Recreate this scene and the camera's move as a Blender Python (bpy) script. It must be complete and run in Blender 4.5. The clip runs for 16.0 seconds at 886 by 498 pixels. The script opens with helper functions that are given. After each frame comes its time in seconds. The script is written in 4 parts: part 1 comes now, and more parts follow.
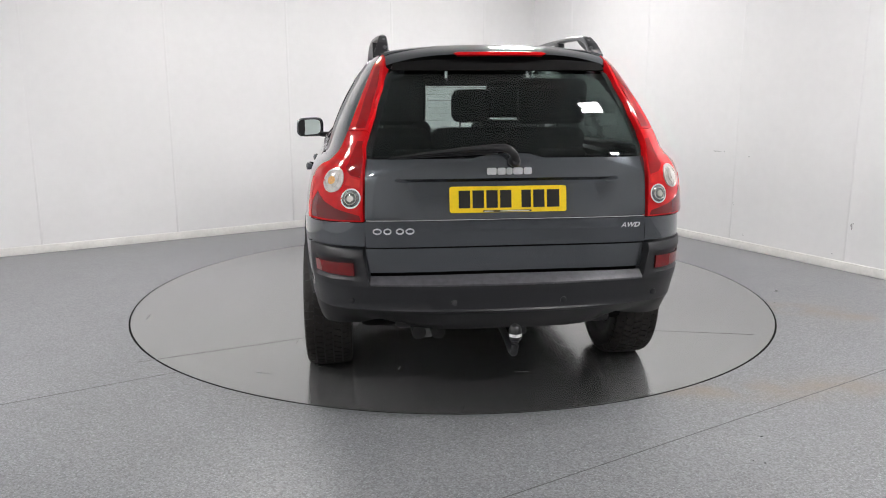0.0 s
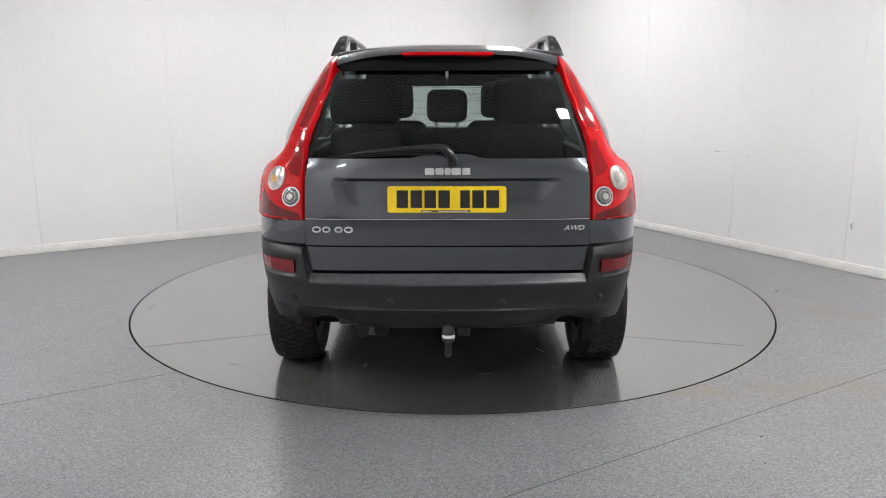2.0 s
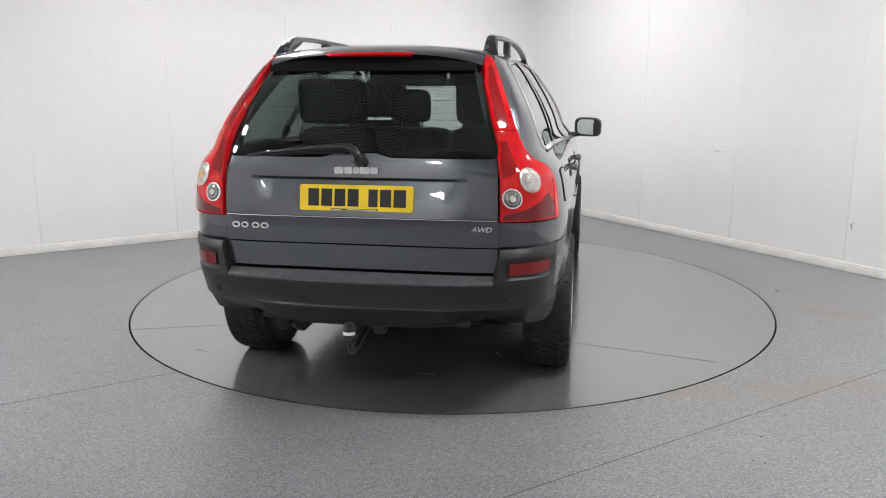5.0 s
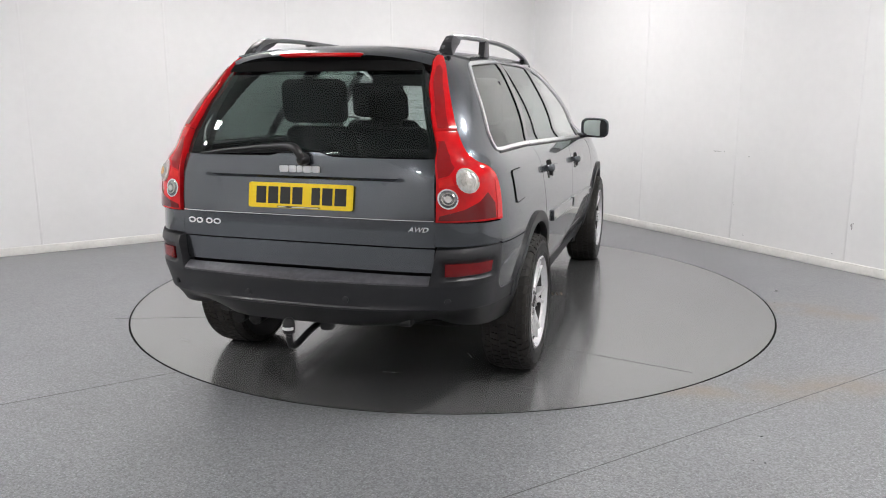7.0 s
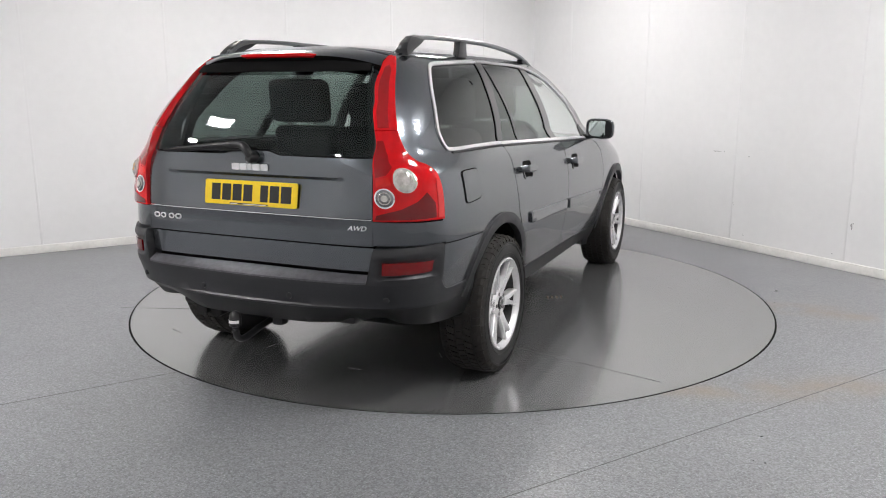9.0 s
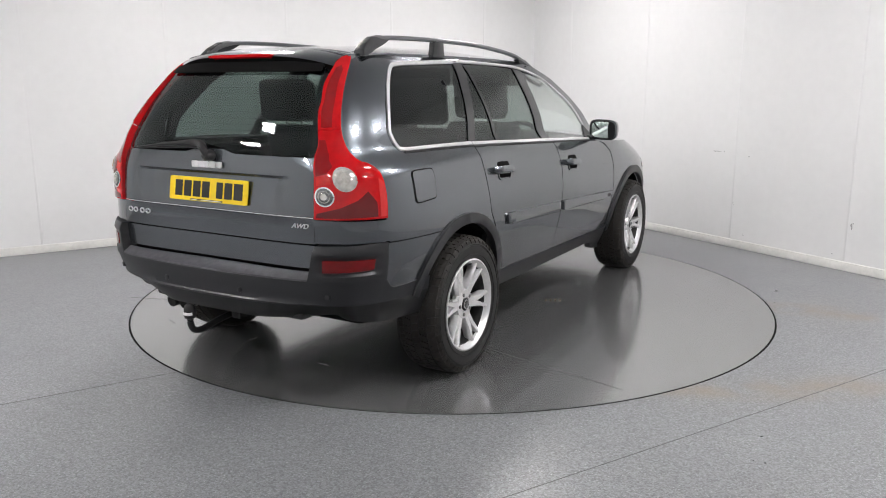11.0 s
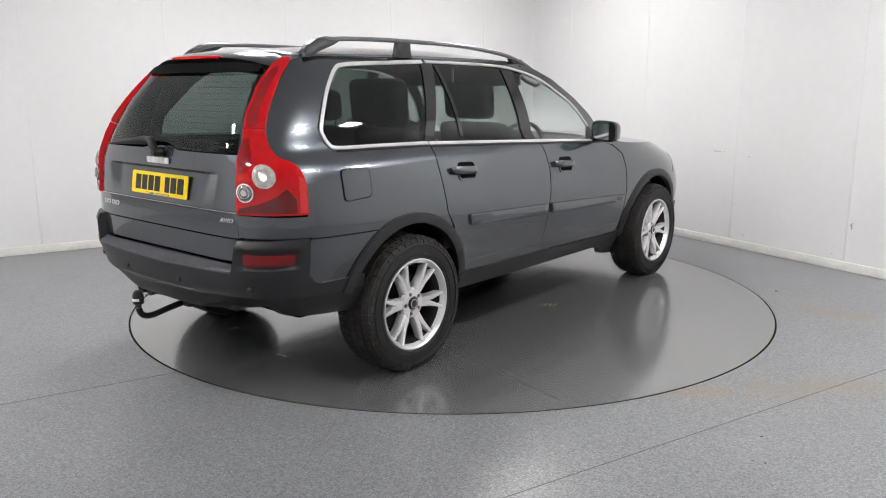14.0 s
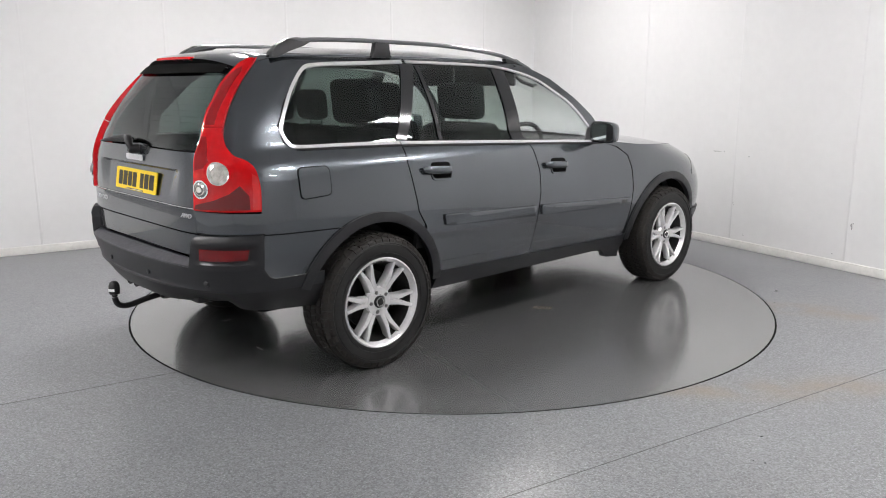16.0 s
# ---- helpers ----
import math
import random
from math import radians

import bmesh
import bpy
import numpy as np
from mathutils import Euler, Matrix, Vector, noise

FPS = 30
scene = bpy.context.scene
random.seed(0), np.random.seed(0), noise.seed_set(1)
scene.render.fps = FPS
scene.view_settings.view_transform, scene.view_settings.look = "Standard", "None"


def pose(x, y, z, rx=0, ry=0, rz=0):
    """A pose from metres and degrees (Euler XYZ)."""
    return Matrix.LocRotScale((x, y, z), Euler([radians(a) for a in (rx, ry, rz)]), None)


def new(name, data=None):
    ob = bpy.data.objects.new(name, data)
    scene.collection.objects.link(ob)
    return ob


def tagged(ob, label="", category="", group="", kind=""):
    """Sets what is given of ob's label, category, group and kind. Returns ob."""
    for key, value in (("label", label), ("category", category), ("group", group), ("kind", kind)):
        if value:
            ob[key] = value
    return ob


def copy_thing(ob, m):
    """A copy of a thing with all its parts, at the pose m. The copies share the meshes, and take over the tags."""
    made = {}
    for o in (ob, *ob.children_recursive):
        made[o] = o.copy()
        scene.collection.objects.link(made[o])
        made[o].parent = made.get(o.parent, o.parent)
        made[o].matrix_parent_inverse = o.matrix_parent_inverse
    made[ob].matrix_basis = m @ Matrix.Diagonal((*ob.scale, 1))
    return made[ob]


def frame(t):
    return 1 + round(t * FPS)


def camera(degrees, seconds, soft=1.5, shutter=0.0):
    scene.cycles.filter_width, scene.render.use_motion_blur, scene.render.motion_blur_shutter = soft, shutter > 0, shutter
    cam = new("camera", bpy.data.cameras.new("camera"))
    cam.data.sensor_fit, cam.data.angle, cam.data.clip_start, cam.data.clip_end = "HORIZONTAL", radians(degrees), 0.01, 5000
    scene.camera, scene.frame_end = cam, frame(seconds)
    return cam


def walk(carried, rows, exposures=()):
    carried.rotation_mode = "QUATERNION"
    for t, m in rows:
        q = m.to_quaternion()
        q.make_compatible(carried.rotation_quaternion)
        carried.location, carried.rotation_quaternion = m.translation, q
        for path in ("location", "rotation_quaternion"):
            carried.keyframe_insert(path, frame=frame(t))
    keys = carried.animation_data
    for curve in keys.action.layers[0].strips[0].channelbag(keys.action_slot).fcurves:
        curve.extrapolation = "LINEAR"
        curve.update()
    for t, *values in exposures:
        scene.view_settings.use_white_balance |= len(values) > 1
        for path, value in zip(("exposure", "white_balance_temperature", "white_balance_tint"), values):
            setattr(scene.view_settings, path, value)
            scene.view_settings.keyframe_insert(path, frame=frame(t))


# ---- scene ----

# ---- camera ----
cam = camera(58.46, 16.0, soft=1.0)
EYE = pose(0, -5.714, 1.515, 78.221, 0.096, 0.595)
walk(cam, [(0, EYE), (16, EYE)], exposures=[(0, 0.0), (16, 0.0)])

# ---- room plan ----
CORNER = Vector((1.02, 4.39, 0))
ALONG_L = Vector((-0.845, -0.534, 0)).normalized()
ALONG_R = Vector((0.514, -0.857, 0)).normalized()
LEN_L, LEN_R, HIGH = 10.5, 11.5, 3.2
DISC = 2.235


def room(a, b, z):
    """A place a metres along the one wall and b along the other, from the room's corner."""
    return CORNER + ALONG_L * a + ALONG_R * b + Vector((0, 0, z))


# ---- world ----
world = bpy.data.worlds.new("world")
scene.world = world
world.use_nodes = True
world.node_tree.nodes["Background"].inputs[0].default_value = (0.5, 0.55, 0.6, 1)
world.node_tree.nodes["Background"].inputs[1].default_value = 0.05

# ---- materials ----


def material(name, colour, rough=0.5, metal=0.0, coat=0.0, scale=0.0, vary=0.15, bump=0.0, emit=0.0, spec=0.5, rough_vary=0.0, second=0.0):
    m = bpy.data.materials.new(name)
    m.use_nodes = True
    nt = m.node_tree
    b = nt.nodes["Principled BSDF"]
    b.inputs["Base Color"].default_value = (*colour, 1)
    b.inputs["Roughness"].default_value = rough
    b.inputs["Metallic"].default_value = metal
    b.inputs["Coat Weight"].default_value = coat
    b.inputs["Coat Roughness"].default_value = 0.03
    b.inputs["Specular IOR Level"].default_value = spec
    if emit:
        b.inputs["Emission Color"].default_value = (*colour, 1)
        b.inputs["Emission Strength"].default_value = emit
    if scale:
        tc = nt.nodes.new("ShaderNodeTexCoord")
        n = nt.nodes.new("ShaderNodeTexNoise")
        n.inputs["Scale"].default_value = scale
        n.inputs["Detail"].default_value = 6
        nt.links.new(tc.outputs["Object"], n.inputs["Vector"])
        r = nt.nodes.new("ShaderNodeMapRange")
        r.inputs["From Min"].default_value, r.inputs["From Max"].default_value = 0.3, 0.7
        r.inputs["To Min"].default_value, r.inputs["To Max"].default_value = 1 - vary, 1 + vary
        nt.links.new(n.outputs["Fac"], r.inputs["Value"])
        v = nt.nodes.new("ShaderNodeHueSaturation")
        v.inputs["Color"].default_value = (*colour, 1)
        value = r.outputs["Result"]
        if second:
            n2 = nt.nodes.new("ShaderNodeTexNoise")
            n2.inputs["Scale"].default_value = second
            n2.inputs["Detail"].default_value = 4
            nt.links.new(tc.outputs["Object"], n2.inputs["Vector"])
            r2 = nt.nodes.new("ShaderNodeMapRange")
            r2.inputs["From Min"].default_value, r2.inputs["From Max"].default_value = 0.3, 0.7
            r2.inputs["To Min"].default_value, r2.inputs["To Max"].default_value = 1 - vary * 0.6, 1 + vary * 0.6
            nt.links.new(n2.outputs["Fac"], r2.inputs["Value"])
            mu = nt.nodes.new("ShaderNodeMath")
            mu.operation = "MULTIPLY"
            nt.links.new(r.outputs["Result"], mu.inputs[0])
            nt.links.new(r2.outputs["Result"], mu.inputs[1])
            value = mu.outputs[0]
        nt.links.new(value, v.inputs["Value"])
        nt.links.new(v.outputs["Color"], b.inputs["Base Color"])
        if rough_vary:
            r3 = nt.nodes.new("ShaderNodeMapRange")
            r3.inputs["From Min"].default_value, r3.inputs["From Max"].default_value = 0.3, 0.7
            r3.inputs["To Min"].default_value, r3.inputs["To Max"].default_value = rough - rough_vary, rough + rough_vary
            nt.links.new(n.outputs["Fac"], r3.inputs["Value"])
            nt.links.new(r3.outputs["Result"], b.inputs["Roughness"])
        if bump:
            bp = nt.nodes.new("ShaderNodeBump")
            bp.inputs["Strength"].default_value = bump
            bp.inputs["Distance"].default_value = 0.002
            nt.links.new(n.outputs["Fac"], bp.inputs["Height"])
            nt.links.new(bp.outputs["Normal"], b.inputs["Normal"])
    return m


def floor_material(name, tone, speck, gloss, stains=()):
    """Grey safety vinyl: fine flecks, wide cloudy wear, and brown stains at the places given."""
    m = material(name, tone, 0.3)
    nt = m.node_tree
    b = nt.nodes["Principled BSDF"]
    tc = nt.nodes.new("ShaderNodeTexCoord")

    def noise_of(scale, detail):
        n = nt.nodes.new("ShaderNodeTexNoise")
        n.inputs["Scale"].default_value, n.inputs["Detail"].default_value = scale, detail
        nt.links.new(tc.outputs["Object"], n.inputs["Vector"])
        return n.outputs["Fac"]

    def ramp(value, a, z, lo, hi):
        r = nt.nodes.new("ShaderNodeMapRange")
        for k, v in (("From Min", a), ("From Max", z), ("To Min", lo), ("To Max", hi)):
            r.inputs[k].default_value = v
        nt.links.new(value, r.inputs["Value"])
        return r.outputs["Result"]

    def times(p, q):
        k = nt.nodes.new("ShaderNodeMath")
        k.operation = "MULTIPLY"
        nt.links.new(p, k.inputs[0])
        nt.links.new(q, k.inputs[1])
        return k.outputs[0]

    chips = nt.nodes.new("ShaderNodeTexVoronoi")
    chips.inputs["Scale"].default_value = 150
    nt.links.new(tc.outputs["Object"], chips.inputs["Vector"])
    chip = nt.nodes.new("ShaderNodeSeparateColor")
    nt.links.new(chips.outputs["Color"], chip.inputs["Color"])
    fleck = times(ramp(chip.outputs["Red"], 0.0, 1.0, 1 - speck, 1 + speck), ramp(noise_of(60, 2), 0.3, 0.7, 1 - speck * 0.3, 1 + speck * 0.3))
    cloud = ramp(noise_of(2.5, 8), 0.25, 0.75, 0.94, 1.06)
    light = ramp(noise_of(120, 0), 0.68, 0.78, 1.0, 1.0 + 1.6 * speck)
    v = nt.nodes.new("ShaderNodeHueSaturation")
    v.inputs["Color"].default_value = (*tone, 1)
    nt.links.new(times(times(fleck, cloud), light), v.inputs["Value"])
    colour = v.outputs["Color"]
    for (x, y, rx, ry, turn) in stains:
        mp = nt.nodes.new("ShaderNodeMapping")
        mp.vector_type = "TEXTURE"
        mp.inputs["Location"].default_value = (x, y, 0)
        mp.inputs["Rotation"].default_value = (0, 0, radians(turn))
        mp.inputs["Scale"].default_value = (rx, ry, 1)
        nt.links.new(tc.outputs["Object"], mp.inputs["Vector"])
        ln = nt.nodes.new("ShaderNodeVectorMath")
        ln.operation = "LENGTH"
        nt.links.new(mp.outputs["Vector"], ln.inputs[0])
        amount = times(ramp(ln.outputs["Value"], 0.2, 1.0, 0.75, 0.0), ramp(noise_of(2.6, 6), 0.4, 0.62, 0.0, 1.0))
        mix = nt.nodes.new("ShaderNodeMix")
        mix.data_type = "RGBA"
        nt.links.new(amount, mix.inputs["Factor"])
        nt.links.new(colour, mix.inputs["A"])
        mix.inputs["B"].default_value = (0.23, 0.175, 0.11, 1)
        colour = mix.outputs["Result"]
    nt.links.new(colour, b.inputs["Base Color"])
    b.inputs["Roughness"].default_value = gloss
    return m


def glass_material(name, tint, rough=0.0):
    """Tinted automotive glass; tint is what a pane lets through."""
    m = bpy.data.materials.new(name)
    m.use_nodes = True
    nt = m.node_tree
    b = nt.nodes["Principled BSDF"]
    b.inputs["Base Color"].default_value = (*tint, 1)
    b.inputs["Roughness"].default_value = rough
    b.inputs["Transmission Weight"].default_value = 1.0
    b.inputs["IOR"].default_value = 1.45
    return m


WALL = material("white_wall_panel", (0.78, 0.78, 0.78), 0.45, scale=1.2, vary=0.02, second=14, bump=0.03)
TRIM = material("white_painted_trim", (0.78, 0.77, 0.74), 0.4, scale=6, vary=0.06, second=40)
# unseen ceiling and rear walls: tones chosen for bounce light and reflections on the car
CEIL = material("ceiling_board", (0.80, 0.80, 0.80), 0.8, scale=3, vary=0.04)
BACK = material("unseen_bounce_wall", (0.70, 0.70, 0.70), 0.7, scale=2, vary=0.08)
SCUFF = material("scuff", (0.36, 0.36, 0.36), 0.7, scale=60, vary=0.4)
FLOOR = floor_material("speckled_vinyl", (0.192, 0.198, 0.208), 0.34, 0.33, [(2.6, -0.55, 0.8, 0.22, -20), (1.75, -1.9, 0.75, 0.2, 5), (1.2, -1.95, 0.35, 0.13, 10)])
DISC_VINYL = floor_material("disc_vinyl", (0.118, 0.120, 0.121), 0.04, 0.24)
for key, value in (("Coat Weight", 0.9), ("Coat Roughness", 0.13), ("Coat IOR", 1.55)):
    DISC_VINYL.node_tree.nodes["Principled BSDF"].inputs[key].default_value = value
DISC_VINYL.node_tree.nodes["Principled BSDF"].inputs["Specular IOR Level"].default_value = 0.85
SEAM = material("vinyl_weld", (0.075, 0.075, 0.075), 0.5, scale=20, vary=0.2)
# near-black; also stands in for shade behind spokes, gate panels and in handle cups
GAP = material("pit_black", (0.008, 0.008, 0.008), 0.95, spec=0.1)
PAINT = material("grey_metallic_paint", (0.106, 0.118, 0.132), 0.27, metal=0.92, coat=1.0, scale=900, vary=0.18, second=1.5)
PAINT.node_tree.nodes["Principled BSDF"].inputs["Coat IOR"].default_value = 1.6
PLASTIC = material("grey_bumper_plastic", (0.0155, 0.0165, 0.019), 0.40, scale=260, vary=0.15, bump=0.12, second=3)
# bumper plastic darkened: the shade below the crease is put into the colour
LOWER_SHADED = material("shaded_bumper_plastic", (0.008, 0.0083, 0.009), 0.42, scale=220, vary=0.15, bump=0.12, second=3)
# worn ledge plastic, with the light from above also painted into its paler colour
STEP = material("worn_toplit_plastic", (0.062, 0.062, 0.070), 0.42, scale=35, vary=0.25, bump=0.15, second=300)
BLACK = material("black_plastic", (0.008, 0.008, 0.009), 0.4, scale=200, vary=0.2, bump=0.1)
PILLAR = material("gloss_black_pillar", (0.02, 0.021, 0.023), 0.15, coat=0.5, scale=50, vary=0.1)
RUBBER = material("tyre_rubber", (0.0075, 0.0075, 0.0075), 0.5, scale=60, vary=0.3, bump=0.2)
TREAD = material("dusty_tread", (0.014, 0.012, 0.010), 0.7, scale=30, vary=0.3, bump=0.3)
ALLOY = material("silver_alloy", (0.82, 0.82, 0.83), 0.26, metal=0.6, coat=0.4, scale=80, vary=0.06)
CHROME = material("chrome", (0.90, 0.90, 0.91), 0.16, metal=1.0, scale=30, vary=0.03)
RAILSIL = material("satin_rail", (0.16, 0.165, 0.17), 0.3, metal=0.6, scale=100, vary=0.08)
MARK = material("bright_mark", (0.72, 0.72, 0.73), 0.3, metal=0.35, coat=0.5, scale=40, vary=0.05)
STRIP = material("bright_strip", (0.86, 0.86, 0.87), 0.22, metal=0.35, coat=0.6, scale=30, vary=0.03)
STEEL = material("dull_steel", (0.14, 0.14, 0.14), 0.45, metal=0.8, scale=40, vary=0.2)
STEEL_DARK = material("dark_steel", (0.02, 0.02, 0.02), 0.5, metal=0.6, scale=40, vary=0.3)
LAMP_RED = material("red_lamp_lens", (0.58, 0.004, 0.007), 0.10, coat=0.35, scale=25, vary=0.10, spec=0.35)
LAMP_DEEP = material("dark_red_lamp", (0.13, 0.003, 0.005), 0.10, coat=0.6, spec=0.35, scale=20, vary=0.10)
LAMP_BRIGHT = material("bright_red_prism", (0.66, 0.012, 0.010), 0.15, coat=0.35, spec=0.35, scale=30, vary=0.12)
LAMP_MID = material("mid_red_lamp", (0.28, 0.004, 0.006), 0.10, coat=0.6, spec=0.35, scale=15, vary=0.08)
LAMP_RIM = material("pale_red_rim", (0.66, 0.03, 0.03), 0.12, coat=0.5, spec=0.35, scale=20, vary=0.08)
LAMP_REFL = material("red_reflector", (0.16, 0.003, 0.005), 0.1, coat=0.5, spec=0.35, scale=40, vary=0.15)
LENS = material("clear_lamp_lens", (0.74, 0.70, 0.66), 0.16, metal=0.5, coat=1.0, scale=45, vary=0.22)
LENS_GREY = material("grey_lamp_lens", (0.26, 0.26, 0.26), 0.14, metal=0.7, coat=1.0, scale=60, vary=0.45)
AMBER = material("amber_bulb", (0.6, 0.3, 0.08), 0.3, coat=1.0, scale=120, vary=0.2)
PLATE_Y = material("yellow_plate", (0.90, 0.64, 0.010), 0.35, scale=60, vary=0.04)
PLATE_K = material("black_characters", (0.01, 0.01, 0.01), 0.4)
WHITE = material("white_print", (0.75, 0.75, 0.75), 0.5)
CABIN = material("dark_cabin_cloth", (0.009, 0.009, 0.010), 0.95, spec=0.1)
CABIN2 = material("cabin_trim", (0.014, 0.014, 0.015), 0.7, scale=60, vary=0.15, spec=0.3)
GLASS_DARK = glass_material("privacy_glass", (0.26, 0.31, 0.29))
GLASS_DOOR = glass_material("tinted_door_glass", (0.36, 0.43, 0.40))
GLASS_REAR = glass_material("rear_privacy_glass", (0.40, 0.47, 0.45))
GLASS_CLEAR = glass_material("clear_glass", (0.93, 0.97, 0.95))
MIRROR = material("mirror_glass", (0.75, 0.85, 0.82), 0.02, metal=1.0)
PANEL_LIGHT = material("light_panel", (1.0, 0.968, 0.965), 0.5, emit=148.0)

# ---- mesh helpers ----


def part(name, bm, mat, parent=None, label="", sharp=35, smooth=True):
    me = bpy.data.meshes.new(name)
    bm.to_mesh(me)
    bm.free()
    me.materials.append(mat)
    if smooth:
        for p in me.polygons:
            p.use_smooth = True
        me.set_sharp_from_angle(angle=radians(sharp))
    ob = new(name, me)
    if parent is not None:
        ob.parent = parent
    if label:
        ob["label"] = label
    return ob


def box_bm(lo, hi, bevel=0.0, seg=2):
    bm = bmesh.new()
    bmesh.ops.create_cube(bm, size=1)
    for v in bm.verts:
        v.co = Vector([lo[i] + (v.co[i] + 0.5) * (hi[i] - lo[i]) for i in range(3)])
    if bevel:
        bmesh.ops.bevel(bm, geom=bm.edges[:], offset=bevel, segments=seg, profile=0.5, affect="EDGES")
    return bm


def oriented_box(origin, along, out, size, bevel=0.0):
    """A box from origin: size[0] along, size[1] outward, size[2] up."""
    bm = box_bm((0, 0, 0), size, bevel)
    up = Vector((0, 0, 1))
    for v in bm.verts:
        v.co = Vector(origin) + along * v.co.x + out * v.co.y + up * v.co.z
    bmesh.ops.recalc_face_normals(bm, faces=bm.faces)
    return bm


def loft(rings, close_ring=True, cap=True):
    """Quads between rings of equal length."""
    bm = bmesh.new()
    rows = [[bm.verts.new(p) for p in r] for r in rings]
    n = len(rows[0])
    for a, b in zip(rows, rows[1:]):
        for i in range(n if close_ring else n - 1):
            j = (i + 1) % n
            bm.faces.new((a[i], a[j], b[j], b[i]))
    if cap and close_ring:
        bm.faces.new(rows[0][::-1])
        bm.faces.new(rows[-1])
    bmesh.ops.recalc_face_normals(bm, faces=bm.faces)
    return bm


def tube(points, radius, sides=10, flat=1.0):
    """A tube along points; flat squeezes it vertically."""
    pts = [Vector(p) for p in points]
    rings = []
    for i, p in enumerate(pts):
        d = (pts[min(i + 1, len(pts) - 1)] - pts[max(i - 1, 0)]).normalized()
        s = d.cross(Vector((0, 0, 1)))
        s = s.normalized() if s.length > 1e-4 else Vector((0, 1, 0))
        u = s.cross(d).normalized()
        r = radius[i] if isinstance(radius, (list, tuple)) else radius
        rings.append([p + s * (math.cos(2 * math.pi * k / sides) * r) + u * (math.sin(2 * math.pi * k / sides) * r * flat) for k in range(sides)])
    return loft(rings)


def spline(points, steps=6):
    """Points on a smooth curve through the given ones."""
    pts = [Vector(p) for p in points]
    out = []
    for i in range(len(pts) - 1):
        p0, p1, p2, p3 = pts[max(i - 1, 0)], pts[i], pts[i + 1], pts[min(i + 2, len(pts) - 1)]
        for k in range(steps):
            t = k / steps
            out.append(0.5 * (2 * p1 + (p2 - p0) * t + (2 * p0 - 5 * p1 + 4 * p2 - p3) * t * t + (3 * p1 - p0 - 3 * p2 + p3) * t ** 3))
    out.append(pts[-1])
    return out


def rounded(poly, r, seg=5):
    """A polygon with its corners rounded by about r."""
    out = []
    n = len(poly)
    for i in range(n):
        p, a, b = Vector(poly[i]), Vector(poly[i - 1]), Vector(poly[(i + 1) % n])
        ra, rb = min(r, (a - p).length * 0.45), min(r, (b - p).length * 0.45)
        pa, pb = p + (a - p).normalized() * ra, p + (b - p).normalized() * rb
        for k in range(seg + 1):
            t = k / seg
            out.append(tuple(pa * (1 - t) ** 2 + p * (2 * t * (1 - t)) + pb * t * t))
    return out


def patch(poly, place, du, dv, thick, lift=0.0, edge=0.0):
    """A curved panel: the plane polygon, cut into a grid and laid on the surface that place(u, v) gives, with a thickness inward."""
    bm = bmesh.new()
    clean = []
    for p in poly:
        if not clean or (Vector(p) - Vector(clean[-1])).length > 1e-5:
            clean.append(p)
    if (Vector(clean[0]) - Vector(clean[-1])).length < 1e-5:
        clean.pop()
    bm.faces.new([bm.verts.new((p[0], p[1], 0)) for p in clean])
    for axis, step in ((0, du), (1, dv)):
        lo, hi = min(p[axis] for p in clean), max(p[axis] for p in clean)
        k = math.floor(lo / step) + 1
        no = (1, 0, 0) if axis == 0 else (0, 1, 0)
        while k * step < hi - 1e-6:
            bmesh.ops.bisect_plane(bm, geom=bm.verts[:] + bm.edges[:] + bm.faces[:], dist=1e-6, plane_co=Vector(no) * (k * step), plane_no=no)
            k += 1
    e = 1e-3
    normals = {}
    for v in bm.verts:
        u, w = v.co.x, v.co.y
        c = Vector(place(u, w))
        n = (Vector(place(u + e, w)) - Vector(place(u - e, w))).cross(Vector(place(u, w + e)) - Vector(place(u, w - e)))
        n.normalize()
        out = Vector((c.x * 0.15, c.y, 0)) if abs(c.y) > 0.35 and c.x > -2.15 else Vector((c.x, c.y, 0.6 if c.z > 1.6 else 0))
        if n.dot(out) < 0:
            n = -n
        normals[v] = n
        v.co = c + n * (lift(u, w) if callable(lift) else lift)
    base = list(bm.verts)
    made = bmesh.ops.extrude_face_region(bm, geom=bm.faces[:])
    top = [g for g in made["geom"] if isinstance(g, bmesh.types.BMVert)]
    near = {}
    for v in base:
        near[tuple(round(c, 6) for c in v.co)] = normals[v]
    for v in top:
        v.co -= near[tuple(round(c, 6) for c in v.co)] * thick
    bmesh.ops.recalc_face_normals(bm, faces=bm.faces)
    if edge:
        outer = set(base)
        rim = [e for e in bm.edges if e.verts[0] in outer and e.verts[1] in outer and len(e.link_faces) == 2 and e.calc_face_angle(0) > 0.9]
        bmesh.ops.bevel(bm, geom=rim, offset=edge, segments=2, profile=0.5, affect="EDGES", clamp_overlap=True)
    return bm


def lathe(profile, axis="y", sides=64):
    """Turn (radius, offset) pairs round the y axis."""
    rings = []
    for r, o in profile:
        rings.append([(r * math.cos(2 * math.pi * k / sides), o, r * math.sin(2 * math.pi * k / sides)) for k in range(sides)])
    if profile[0] != profile[-1]:
        rings.append(rings[0])
    return loft(rings, cap=False)


# ---- the car's shape ----


